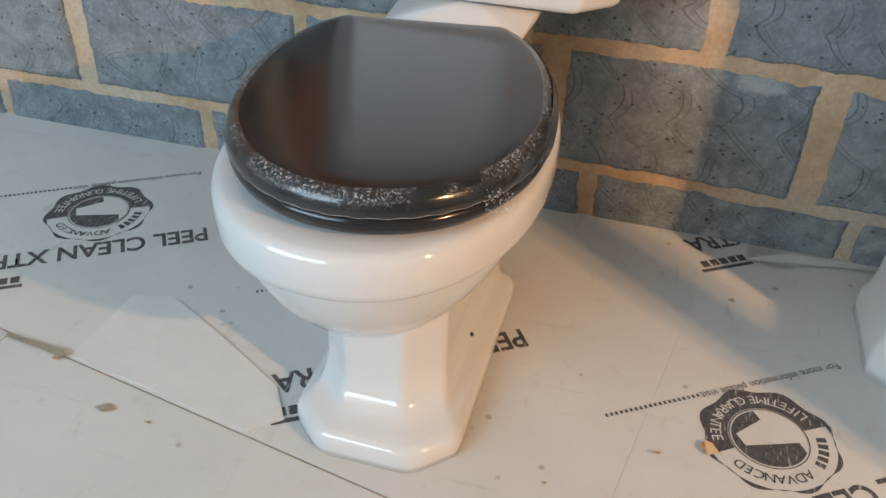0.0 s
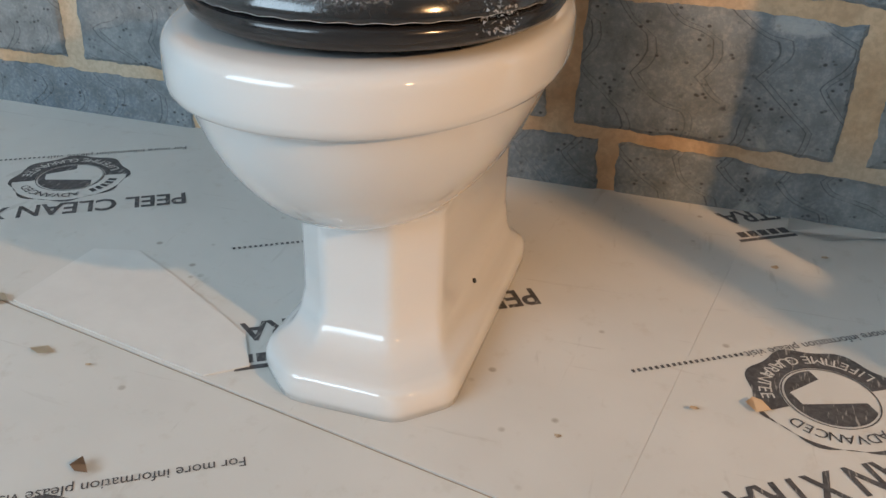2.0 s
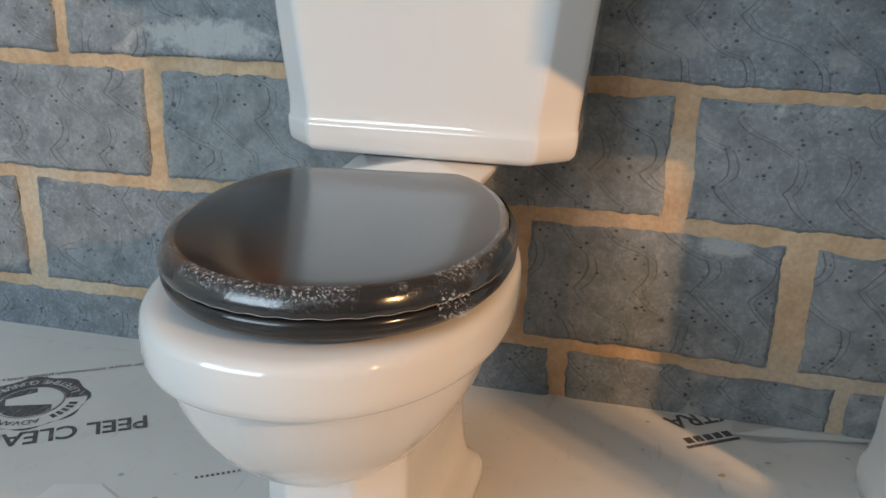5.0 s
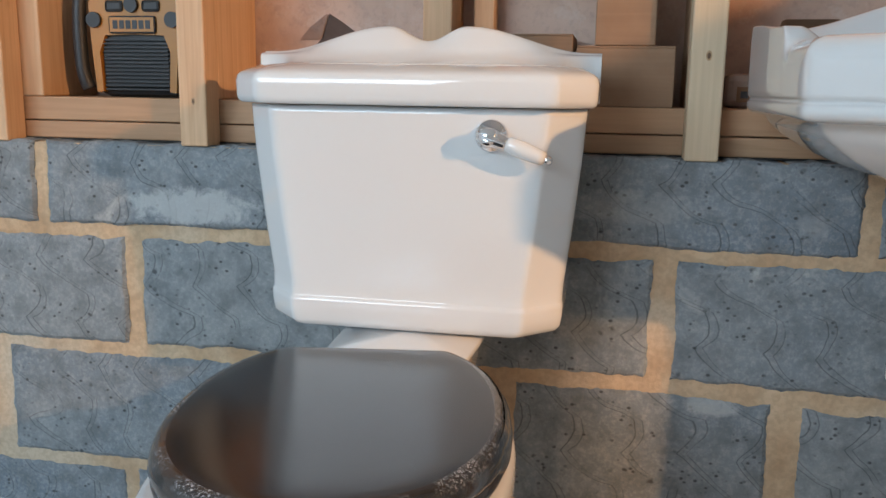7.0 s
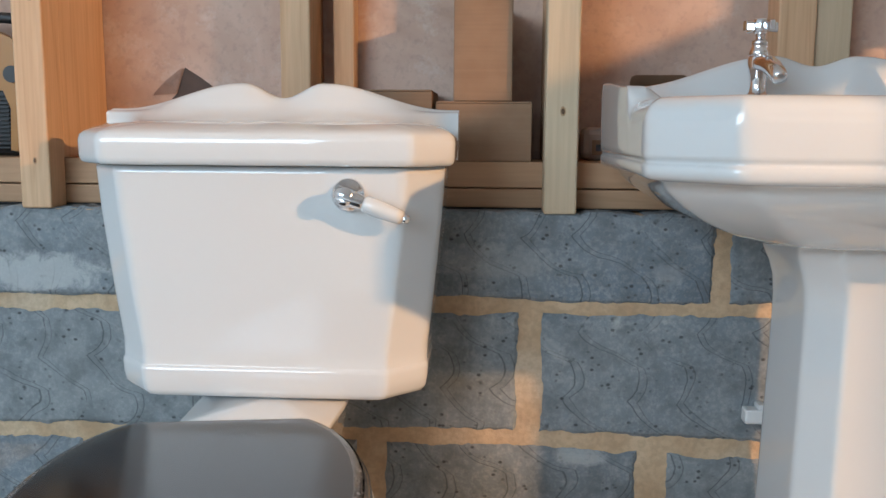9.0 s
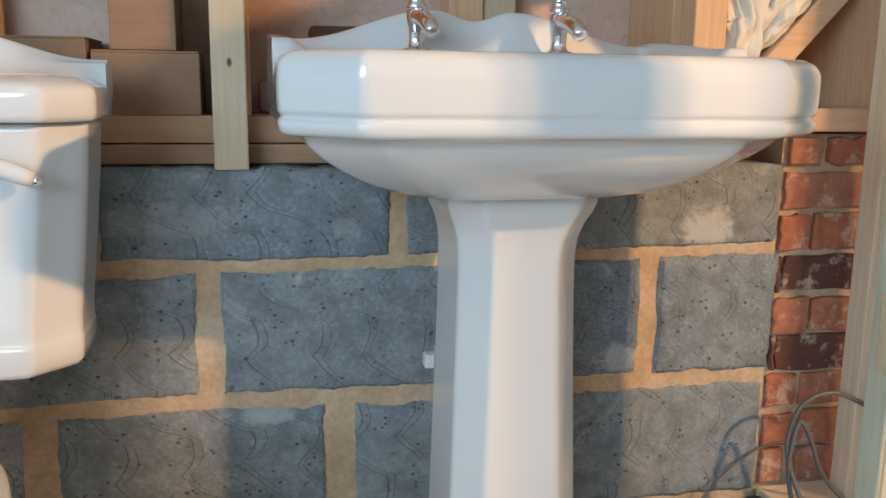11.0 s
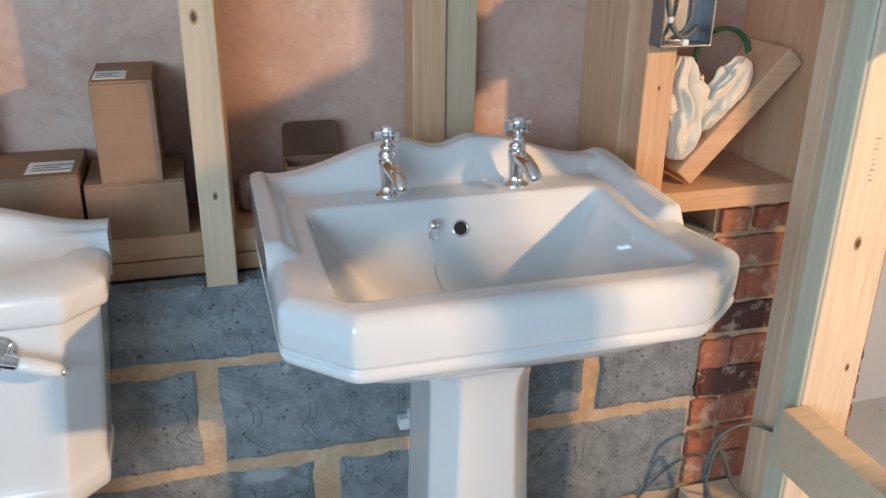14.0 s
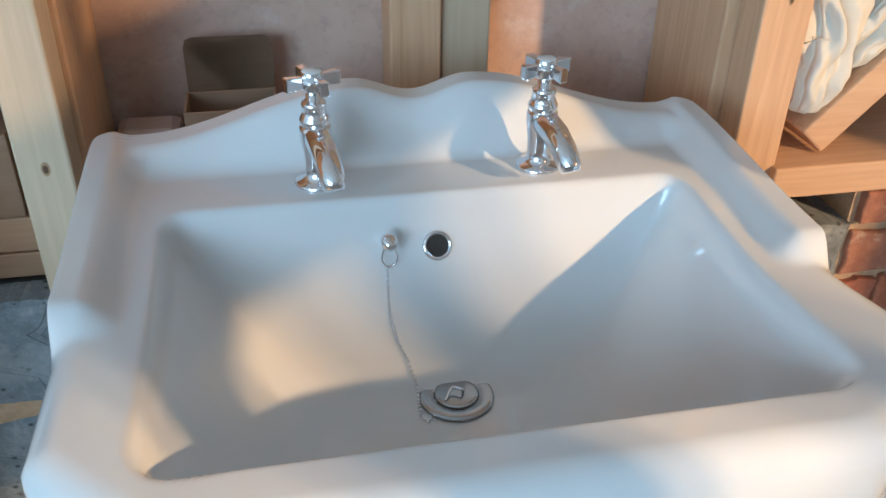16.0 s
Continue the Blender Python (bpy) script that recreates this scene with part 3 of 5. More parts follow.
def stamp(u, v, full=True):
    """One repeat of the print: a line of small type, a wavy round badge and a bold line. u and v: the start of the bold line."""
    lettering("PEEL CLEAN XTRA", 0.056, 0.385, text_pose(u, v), bold=0.0012)
    bx, by = u + 0.185, v - 0.101
    lettering("For more information please visit", 0.019, 0.235, text_pose(u - 0.004, v - 0.203))
    for k in range(20):
        part("printed_bar", flat([(0.239 + k * 0.0076, 0.001), (0.2428 + k * 0.0076, 0.001), (0.2428 + k * 0.0076, 0.0070), (0.239 + k * 0.0076, 0.0070)], text_pose(u - 0.004, v - 0.203)), INK, FLOOR)
    # maker's mark as plain bars
    for k in range(5):
        part("printed_bar", flat([(0.305 + k * 0.018, 0.066), (0.319 + k * 0.018, 0.066), (0.319 + k * 0.018, 0.083), (0.305 + k * 0.018, 0.083)], text_pose(u, v)), INK, FLOOR)
    part("printed_bar", flat([(0.30, 0.088), (0.40, 0.088), (0.40, 0.096), (0.30, 0.096)], text_pose(u, v)), INK, FLOOR)
    c = text_pose(bx, by)
    part("printed_badge", ring_sector(0.055, 0.0905, 178, 362, c, 64, 0.045), INK, FLOOR)
    part("printed_badge_edge", ring_sector(0.0890, 0.0915, 2, 178, c, 64, 0.045), INK, FLOOR)
    part("printed_badge_edge", ring_sector(0.0525, 0.0540, 0, 360, c, 48), INK, FLOOR)
    part("printed_badge_fill", ring_sector(0.0, 0.0500, 0, 360, c, 48), INK, FLOOR)
    gap = [(-0.0072, -0.0500), (-0.008, -0.0321), (0.0396, -0.0192), (0.0388, 0.0032), (-0.0346, 0.0189), (-0.0340, 0.0375)]
    gap += [(0.0505 * math.cos(radians(a)), 0.0505 * math.sin(radians(a))) for a in range(136, 262, 9)]
    part("printed_badge_gap", flat(gap, c @ Matrix.Translation((0, 0, 0.0004))), BOARD, FLOOR)
    curved_text("LIFETIME GUARANTEE", 0.0710, 0.0215, 270, c @ Matrix.Translation((0, 0, 0.0002)), inward=True, step=9.2, material=BOARD)
    curved_text("ADVANCED", 0.0710, 0.0205, 62, c, step=11)
    for k in range(5):
        a = 120 + k * 9.5
        part("printed_bar", ring_sector(0.0640, 0.0775, a, a + 6.5, c, 4), INK, FLOOR)


# ---------------------------------------------------------------- toilet
CX = -0.130
CC = -0.138


def toilet():
    t = thing("toilet", "white glazed close-coupled toilet with black seat on the board floor", "toilet", at=(0, 0, 0))
    n = 200
    # pan: foot, fluted column, bowl and rim in one skin
    def foot(z, g=0.0):
        return chamfered(CX, -0.45, z, 0.114 + g, -0.679 - g, -0.245 + g * 0.5, 0.05, 0.03, n, 46)

    def column(z, g=0.0):
        return chamfered(CX - 0.006, -0.42, z, 0.083 + g, -0.612 - g, -0.235, 0.044, 0.02, n, 150)
    R = [foot(0.0), foot(0.012, 0.001), foot(0.026, 0.0), foot(0.034, -0.004), foot(0.038, -0.012)]
    a, b = foot(0.040, -0.016), column(0.075, 0.002)
    for k in range(1, 8):
        s = k / 8
        r = blend(a, b, 1 - (1 - s) ** 1.8)
        R.append([Vector((p.x, p.y, 0.040 + 0.035 * s ** 1.6)) for p in r])
    for z in (0.078, 0.11, 0.15, 0.185, 0.198):
        R.append(column(z))
    R.append(column(0.206, 0.002))
    # bowl swelling up from the column
    for z, hw, fr, bk in ((0.216, 0.098, 0.200, 0.20), (0.224, 0.106, 0.214, 0.20), (0.240, 0.1215, 0.234, 0.205), (0.262, 0.138, 0.254, 0.21), (0.285, 0.1515, 0.270, 0.215), (0.308, 0.1620, 0.281, 0.22), (0.328, 0.1690, 0.288, 0.222),
                          (0.3410, 0.1722, 0.2915, 0.224), (0.3450, 0.1735, 0.293, 0.225), (0.3462, 0.1762, 0.2958, 0.226), (0.3472, 0.1815, 0.3015, 0.228), (0.3495, 0.1852, 0.3060, 0.23), (0.3535, 0.1876, 0.3090, 0.23), (0.360, 0.1887, 0.3102, 0.23), (0.372, 0.1890, 0.3105, 0.23), (0.384, 0.1888, 0.3102, 0.23),
                          (0.391, 0.1880, 0.3092, 0.23), (0.3965, 0.1858, 0.3065, 0.23), (0.4005, 0.1820, 0.3025, 0.228), (0.4032, 0.176, 0.296, 0.225), (0.405, 0.160, 0.277, 0.21), (0.4045, 0.14, 0.255, 0.2)):
        R.append(egg(CX - 0.009, -0.515, z, hw, fr - 0.045, bk + 0.06, n, 2.25, 2.15))
    part("pan", loft(R), CERAMIC, t, smooth=True)
    # shelf behind the bowl that carries the cistern
    R = []
    for z, hw in ((0.20, 0.06), (0.30, 0.066), (0.36, 0.070), (0.40, 0.077), (0.436, 0.092), (0.447, 0.098), (0.4525, 0.0955)):
        R.append([Vector((CX + (p.x - CX) * (1.03 - 0.6 * max(0.0, -0.22 - p.y)), p.y, p.z)) for p in chamfered(CX, -0.17, z, hw, -0.34, -0.075, 0.012, 0, 64, 60)])
    part("cistern_shelf", loft(R), CERAMIC, t, smooth=True)
    for sx in (-1, 1):
        m = Matrix.Translation((CX - 0.003 + sx * 0.0855, -0.4500, 0.0520)) @ Matrix.Rotation(radians(sx * 66), 4, 'Y')
        part("fixing_hole", turned([(0.0032, 0), (0.0032, 0.004)], 16, m), DARK, t, "dark fixing hole in the foot")
    # seat ring and lid
    skew = Matrix.Translation((-0.135, -0.528, 0)) @ Matrix.Rotation(radians(8.5), 4, 'Z')

    def oval(z, g):
        out = []
        for p in egg(0, 0, z, 0.181 + g, 0.229 + g, 0.262 + g, n, 2.3, 2.1):
            p.y = min(p.y, 0.218 + g * 0.5)
            out.append(skew @ p)
        return out
    R = [oval(z, g) for z, g in ((0.4125, -0.022), (0.4125, -0.013), (0.4145, -0.006), (0.419, -0.002), (0.426, 0.0), (0.4315, -0.0015), (0.4345, -0.006), (0.435, -0.03))]
    part("seat", loft(R), SEAT, t, "black seat ring below the lid", smooth=True)
    R = [oval(z, g) for z, g in ((0.4355, -0.02), (0.4355, -0.005), (0.4370, 0.0005), (0.4395, 0.0015), (0.445, 0.0), (0.451, -0.0025), (0.456, -0.0055), (0.4588, -0.0095), (0.4598, -0.016))]
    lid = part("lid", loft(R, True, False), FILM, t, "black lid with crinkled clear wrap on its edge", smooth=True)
    R = [oval(z, g) for z, g in ((0.4598, -0.016), (0.4604, -0.022), (0.4608, -0.032), (0.4609, -0.06))]
    part("lid_top", loft(R, False, True), SEAT, lid, "flat glossy black top of the lid", smooth=True)
    # clear wrap stretched straight from the lid to the seat along one side
    rows = []
    span = range(-int(n * 0.10), int(n * 0.16))
    for z, g in ((0.4570, -0.0045), (0.4480, 0.0022), (0.4360, 0.0040), (0.4240, 0.0032), (0.4150, -0.002)):
        under, over = oval(z, -0.010), oval(z, g)
        rows.append([under[k % n].lerp(over[k % n], math.sin(math.pi * i / (len(span) - 1)) ** 0.4) for i, k in enumerate(span)])
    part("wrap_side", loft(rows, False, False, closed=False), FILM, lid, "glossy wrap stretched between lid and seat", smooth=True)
    part("buffer", box(-0.10, 0.10, -0.16, 0.14, 0.4045, 0.4128, 0.002, skew), SEAT, t)
    # weld seam of the wrap and its gathered tuft
    ring = [p + Vector((0, 0, 0.0006 * math.sin(k * 1.7))) for k, p in enumerate(oval(0.4375, 0.0012))]
    front = [p for k, p in enumerate(ring) if n * 0.53 < k < n * 0.93]
    part("wrap_seam", tube(front, 0.00028, 6, 2), WRAP, lid, "pale weld seam of the clear wrap", smooth=True)
    rg = random.Random(5)
    bm = bmesh.new()
    for k in range(220):
        c = skew @ Vector((0.118 + rg.uniform(-0.018, 0.03), -0.176 + rg.uniform(-0.006, 0.006), rg.uniform(0.424, 0.449)))
        vs = [bm.verts.new(c + Vector((rg.uniform(-0.002, 0.002), rg.uniform(-0.003, 0.001), rg.uniform(-0.002, 0.002)))) for _ in range(3)]
        bm.faces.new(vs)
    part("wrap_tuft", bm, WRAP, lid, "gathered tuft of crumpled clear wrap")
    for sx in (-1, 1):
        part("hinge", turned([(0.009, 0), (0.009, 0.03), (0.007, 0.036), (0.0, 0.037)], 20, Matrix.Translation((CX - 0.03 + sx * 0.07, -0.30 + sx * 0.01, 0.405))), CHROME, t, smooth=True)
    # cistern
    def tank(z, hw, yf, c=0.046):
        return chamfered(CC, -0.14, z, hw + 0.005 + 0.008 * smoothstep(0.46, 0.70, z), yf, -0.062, c, 0.006, 300, 130)
    R = []
    for z, hw, yf, c in ((0.452, 0.165, -0.185, 0.05), (0.455, 0.195, -0.212, 0.05), (0.459, 0.203, -0.220, 0.05), (0.466, 0.2082, -0.2228, 0.05), (0.480, 0.2100, -0.2238, 0.05), (0.492, 0.2104, -0.2238, 0.05), (0.4970, 0.2102, -0.2233, 0.05), (0.4990, 0.2092, -0.2214, 0.05),
                         (0.5010, 0.2088, -0.2206, 0.05), (0.514, 0.2088, -0.2195, 0.05), (0.524, 0.2088, -0.219, 0.05), (0.60, 0.214, -0.2225, 0.049), (0.70, 0.221, -0.2265, 0.048), (0.758, 0.225, -0.2285, 0.048), (0.768, 0.2255, -0.229, 0.048)):
        R.append(tank(z, hw, yf, c))
    tankob = part("cistern", loft(R), CERAMIC, t, smooth=True)
    R = []
    for z, hw, yf, c in ((0.7695, 0.228, -0.231, 0.05), (0.770, 0.241, -0.246, 0.05), (0.7735, 0.2445, -0.2495, 0.05), (0.780, 0.246, -0.251, 0.05), (0.800, 0.2465, -0.2515, 0.05), (0.808, 0.245, -0.250, 0.05), (0.8125, 0.241, -0.246, 0.05),
                         (0.8165, 0.234, -0.236, 0.048), (0.8225, 0.222, -0.216, 0.045), (0.8255, 0.20, -0.19, 0.04)):
        R.append(chamfered(CC, -0.14, z, hw + 0.006, yf, -0.055, c, 0.006, 300, 130))
    lidob = part("cistern_lid", loft(R), CERAMIC, t, smooth=True)

    # scrolled upstand along the back of the cistern lid
    def crest(x):
        s = abs(x)
        if s < 0.058:
            return 0.861 + 0.021 * (1 - math.cos(math.pi * s / 0.058)) / 2
        q = (s - 0.058) / (0.251 - 0.058)
        return 0.882 - 0.037 * (1 - math.cos(math.pi * min(1, q * 1.08))) / 2
    rows = []
    for i in range(81):
        x = -0.2525 + 0.505 * i / 80
        h = crest(x)
        prof = [(-0.150, 0.795), (-0.145, 0.8235), (-0.115, 0.8250), (-0.092, 0.829), (-0.072, 0.838), (-0.060, 0.85 if h > 0.855 else 0.5 * (0.838 + h)), (-0.053, h - 0.006), (-0.048, h - 0.0015), (-0.042, h), (-0.022, h), (-0.016, h - 0.002), (-0.012, h - 0.007), (-0.012, 0.80)]
        k = smoothstep(0.19, 0.2475, abs(x))
        prof = [(y + (max(y, -0.066 + 0.02 * (y + 0.066)) - y) * k, z - (0.02 * k if y < -0.08 else 0)) for y, z in prof]
        rows.append([Vector((CC + x, y - 0.042, min(z, h))) for y, z in prof])
    bm = loft(rows, False, False, closed=False)
    for r in (rows[0], rows[-1]):
        bm.faces.new([bm.verts.new(p) for p in r])
    part("upstand", bm, CERAMIC, lidob, smooth=True)
    # lever
    hx, hy, hz = -0.021, -0.2265, 0.733
    face = Matrix.Translation((hx, hy, hz)) @ Matrix.Rotation(radians(90), 4, 'X')
    lever = part("flush_lever", turned([(0.0, 0), (0.022, 0.0), (0.022, 0.004), (0.019, 0.008), (0.0125, 0.010), (0.0125, 0.034), (0.0105, 0.038), (0, 0.039)], 36, face), CHROME, tankob, "chrome lever boss", smooth=True)
    ax = Matrix.Translation((hx, hy - 0.028, hz)) @ Matrix.Rotation(radians(110), 4, 'Y')
    part("arm", turned([(0.0, -0.013), (0.0105, -0.012), (0.0115, 0.0), (0.0095, 0.022), (0.0085, 0.026)], 28, ax), CHROME, lever, "chrome collar", smooth=True)
    part("grip", turned([(0.0085, 0.024), (0.0105, 0.028), (0.0115, 0.045), (0.010, 0.068), (0.0085, 0.077)], 28, ax), CERAMIC, lever, "white porcelain grip", smooth=True)
    part("tip", turned([(0.0055, 0.076), (0.0065, 0.081), (0.005, 0.086), (0.0, 0.088)], 20, ax), CHROME, lever, "chrome tip", smooth=True)
    return t


# ---------------------------------------------------------------- basin
BX = 0.6225


def basin_top(x, y):
    """Height of the basin's upper surface; x from its middle, y from the wall."""
    ax = abs(x)
    z = 0.852 + 0.010 * smoothstep(-0.30, -0.12, y)
    # the front rim rolls over
    de = min(y + 0.490, 0.301 - ax, (0.301 + 0.490 - 0.076 - ax + y) * 0.7071)
    roll = 0.023
    w = smoothstep(-0.27, -0.32, y)
    if de < roll:
        z -= w * 1.0 * (roll - math.sqrt(max(0.0, roll * roll - (roll - max(de, 0.0)) ** 2)))
    # bowl: four sloping sides that meet in soft creases
    dx, db, df = 0.240 - ax, -0.142 - y, y + 0.446
    if min(dx, db, df) > 0:
        def fall(d, run):
            t = min(1.0, d / run)
            return 1 - (1 - t) ** 1.7
        parts = (fall(dx, 0.185), fall(db, 0.125), fall(df, 0.095))
        f = sum(max(q, 1e-6) ** -7 for q in parts) ** (-1 / 7)
        rc = 0.032
        e1, e2 = rc - dx, rc - min(db, df)
        inset = rc - math.hypot(e1, e2) if e1 > 0 and e2 > 0 else min(dx, db, df)
        lip = smoothstep(0.0, 0.016, inset)
        z -= 0.158 * min(1.0, f) * lip
    # side upstands, running forward from the back and ending in a step
    top_side = 0.885 - 0.015 * smoothstep(-0.04, -0.28, y)
    s = smoothstep(0.250, 0.284, ax) * smoothstep(-0.304, -0.276, y)
    z += max(0.0, top_side - z) * s
    # scrolled back upstand
    if ax < 0.058:
        h = 0.911 + 0.014 * (1 - math.cos(math.pi * ax / 0.058)) / 2
    else:
        h = 0.925 - 0.045 * (1 - math.cos(math.pi * min(1, (ax - 0.058) / 0.205))) / 2
    b = smoothstep(-0.088, -0.040, y) ** 1.15
    z += max(0.0, h - z) * b
    return z


def widened(p):
    """The bowl is slightly wider on one side, more so at the front."""
    q = smoothstep(0.20, 0.30, p.x - BX) * 0.020 * smoothstep(-0.29, -0.41, p.y)
    return Vector((p.x + q, p.y, p.z))


def basin():
    t = thing("pedestal_basin", "white glazed basin with scrolled splashback standing on a pedestal", "wash basin")
    n, m = 420, 120
    cy = -0.25

    def outline(g=0.0, z=0.0):
        return chamfered(BX, cy, z, 0.301 + g, -0.490 - g, -0.016, 0.076, 0.010, n, 90)
    edge = outline()
    rings = []
    for k in range(m + 1):
        s = 1 - (1 - k / m) ** 1.25
        ring = []
        for p in edge:
            x, y = BX + (p.x - BX) * s, cy + (p.y - cy) * s
            ring.append(widened(Vector((x, y, basin_top(x - BX, y)))))
        if k:
            rings.append(ring)
    # rolled edge, face, bead and lip below
    last = rings[-1]

    def lower(g, f):
        """f: share of the way from the top edge down to the bead."""
        return [Vector((q.x, q.y, p.z + (0.790 - p.z) * f)) for p, q in zip(last, outline(g))]
    skin = len(rings)
    for g, f in ((0.0004, 0.03), (0.0008, 0.12), (0.001, 0.4), (0.0008, 0.7), (0.0003, 0.92), (0.0, 1.0)):
        rings.append(lower(g, f))
    for g, z in ((-0.0012, 0.7885), (-0.0026, 0.7865), (-0.0028, 0.7845), (-0.0012, 0.783), (0.0002, 0.781), (0.0005, 0.776), (-0.001, 0.770), (-0.005, 0.7665), (-0.014, 0.765)):
        rings.append([Vector((q.x, q.y, z)) for q in outline(g)])
    low = [Vector((q.x, q.y, 0.762)) for q in outline(-0.026)]
    foot = chamfered(BX, -0.22, 0.690, 0.090, -0.31, -0.05, 0.03, 0.01, n, 30)
    for s in (0.0, 0.03, 0.08, 0.15, 0.24, 0.34, 0.45, 0.57, 0.70, 0.82, 0.92, 1.0):
        r = blend(low, foot, s)
        z = 0.762 - 0.080 * math.sin(s * math.pi / 2) ** 0.7
        rings.append([Vector((p.x, p.y, z)) for p in r])
    rings[skin:] = [[widened(p) for p in r] for r in rings[skin:]]
    part("basin", loft(rings), CERAMIC, t, smooth=True)
    # pedestal
    R = []
    for z, hw, yf in ((0.0, 0.118, -0.352), (0.02, 0.119, -0.353), (0.045, 0.117, -0.350), (0.06, 0.108, -0.343), (0.085, 0.103, -0.338), (0.15, 0.100, -0.334), (0.30, 0.0955, -0.327), (0.45, 0.0905, -0.321), (0.56, 0.0875, -0.318), (0.60, 0.0875, -0.318), (0.625, 0.090, -0.321),
                      (0.645, 0.0965, -0.328), (0.660, 0.104, -0.336), (0.672, 0.108, -0.340), (0.688, 0.109, -0.341), (0.70, 0.108, -0.34)):
        R.append(chamfered(BX + 0.0075, -0.2, z, hw * 0.93 - 0.0015, yf + 0.020, -0.115, 0.037, 0.02, 192, 90))
    part("pedestal", loft(R), CERAMIC, t, smooth=True)
    # overflow, waste, plug and chain
    yo = -0.164
    lean = math.atan2(basin_top(0, yo + 0.004) - basin_top(0, yo - 0.004), 0.008)
    mo = Matrix.Translation((BX, yo, basin_top(0, yo) + 0.001)) @ Matrix.Rotation(lean, 4, 'X')
    ov = part("overflow", turned([(0.0095, -0.004), (0.0136, -0.002), (0.0138, 0.0015), (0.0120, 0.003), (0.0098, 0.0015), (0.0095, -0.010)], 40, mo, False), CHROME, t, "chrome overflow ring", smooth=True)
    part("overflow_hole", turned([(0.0, 0.0), (0.0098, 0.0005)], 32, mo, False), DARK, ov)
    zw = basin_top(0, -0.256) + 0.001
    mw = Matrix.Translation((BX, -0.256, zw))
    waste = part("waste", turned([(0.0, 0.0), (0.0195, 0.0), (0.0205, 0.0010), (0.030, 0.0012), (0.0325, 0.0004), (0.0335, -0.002)], 48, mw), WASTE, t, "chrome waste ring", smooth=True)
    part("plug", turned([(0.0195, 0.0005), (0.019, 0.0018), (0.016, 0.0024), (0.0, 0.0026)], 40, mw), WASTE, t, "dull chrome plug, darkened for its dark reflection", smooth=True)
    part("plug_eye", tube([(BX - 0.012, -0.266, zw + 0.003), (BX - 0.004, -0.256, zw + 0.008), (BX + 0.004, -0.260, zw + 0.008), (BX + 0.006, -0.256, zw + 0.003)], 0.0013), CHROME, t, smooth=True)
    kx = BX - 0.045
    km = Matrix.Translation((kx, -0.160, basin_top(-0.045, -0.160))) @ Matrix.Rotation(lean, 4, 'X')
    part("chain_stay", turned([(0.006, -0.004), (0.006, 0.001), (0.0035, 0.003), (0.0035, 0.010), (0.0075, 0.012), (0.0085, 0.016), (0.006, 0.021), (0.0, 0.0225)], 24, km), CHROME, t, "chrome stay of the plug chain", smooth=True)
    part("chain_link", tube([(kx, -0.172, 0.836), (kx - 0.007, -0.174, 0.815), (kx, -0.175, 0.806), (kx + 0.007, -0.174, 0.815), (kx, -0.172, 0.836)], 0.0008), CHROME, t, "chrome wire link of the plug chain", smooth=True)
    pts = [(0.577, -0.174, 0.806), (0.575, -0.172, 0.80), (0.574, -0.189, 0.775), (0.575, -0.197, 0.755), (0.579, -0.209, 0.725), (0.586, -0.222, 0.712), (0.590, -0.242, 0.705), (0.588, -0.265, 0.703), (0.587, -0.279, 0.703),
           (0.592, -0.285, 0.703), (0.599, -0.278, 0.703), (0.596, -0.266, 0.705), (0.606, -0.260, 0.708), (0.616, -0.256, 0.712)]
    P = [Vector(p) for p in pts]
    dense = []
    for a, b in zip(P, P[1:]):
        k = max(1, int((b - a).length / 0.0036))
        dense += [a.lerp(b, i / k) for i in range(k)]
    bm = bmesh.new()
    for p in dense:
        bmesh.ops.create_icosphere(bm, subdivisions=1, radius=0.0017, matrix=Matrix.Translation((p.x, p.y, max(p.z, basin_top(p.x - BX, p.y) + 0.0018))))
    part("chain", bm, CHROME, t, "fine ball chain of the plug", smooth=True)
    return t


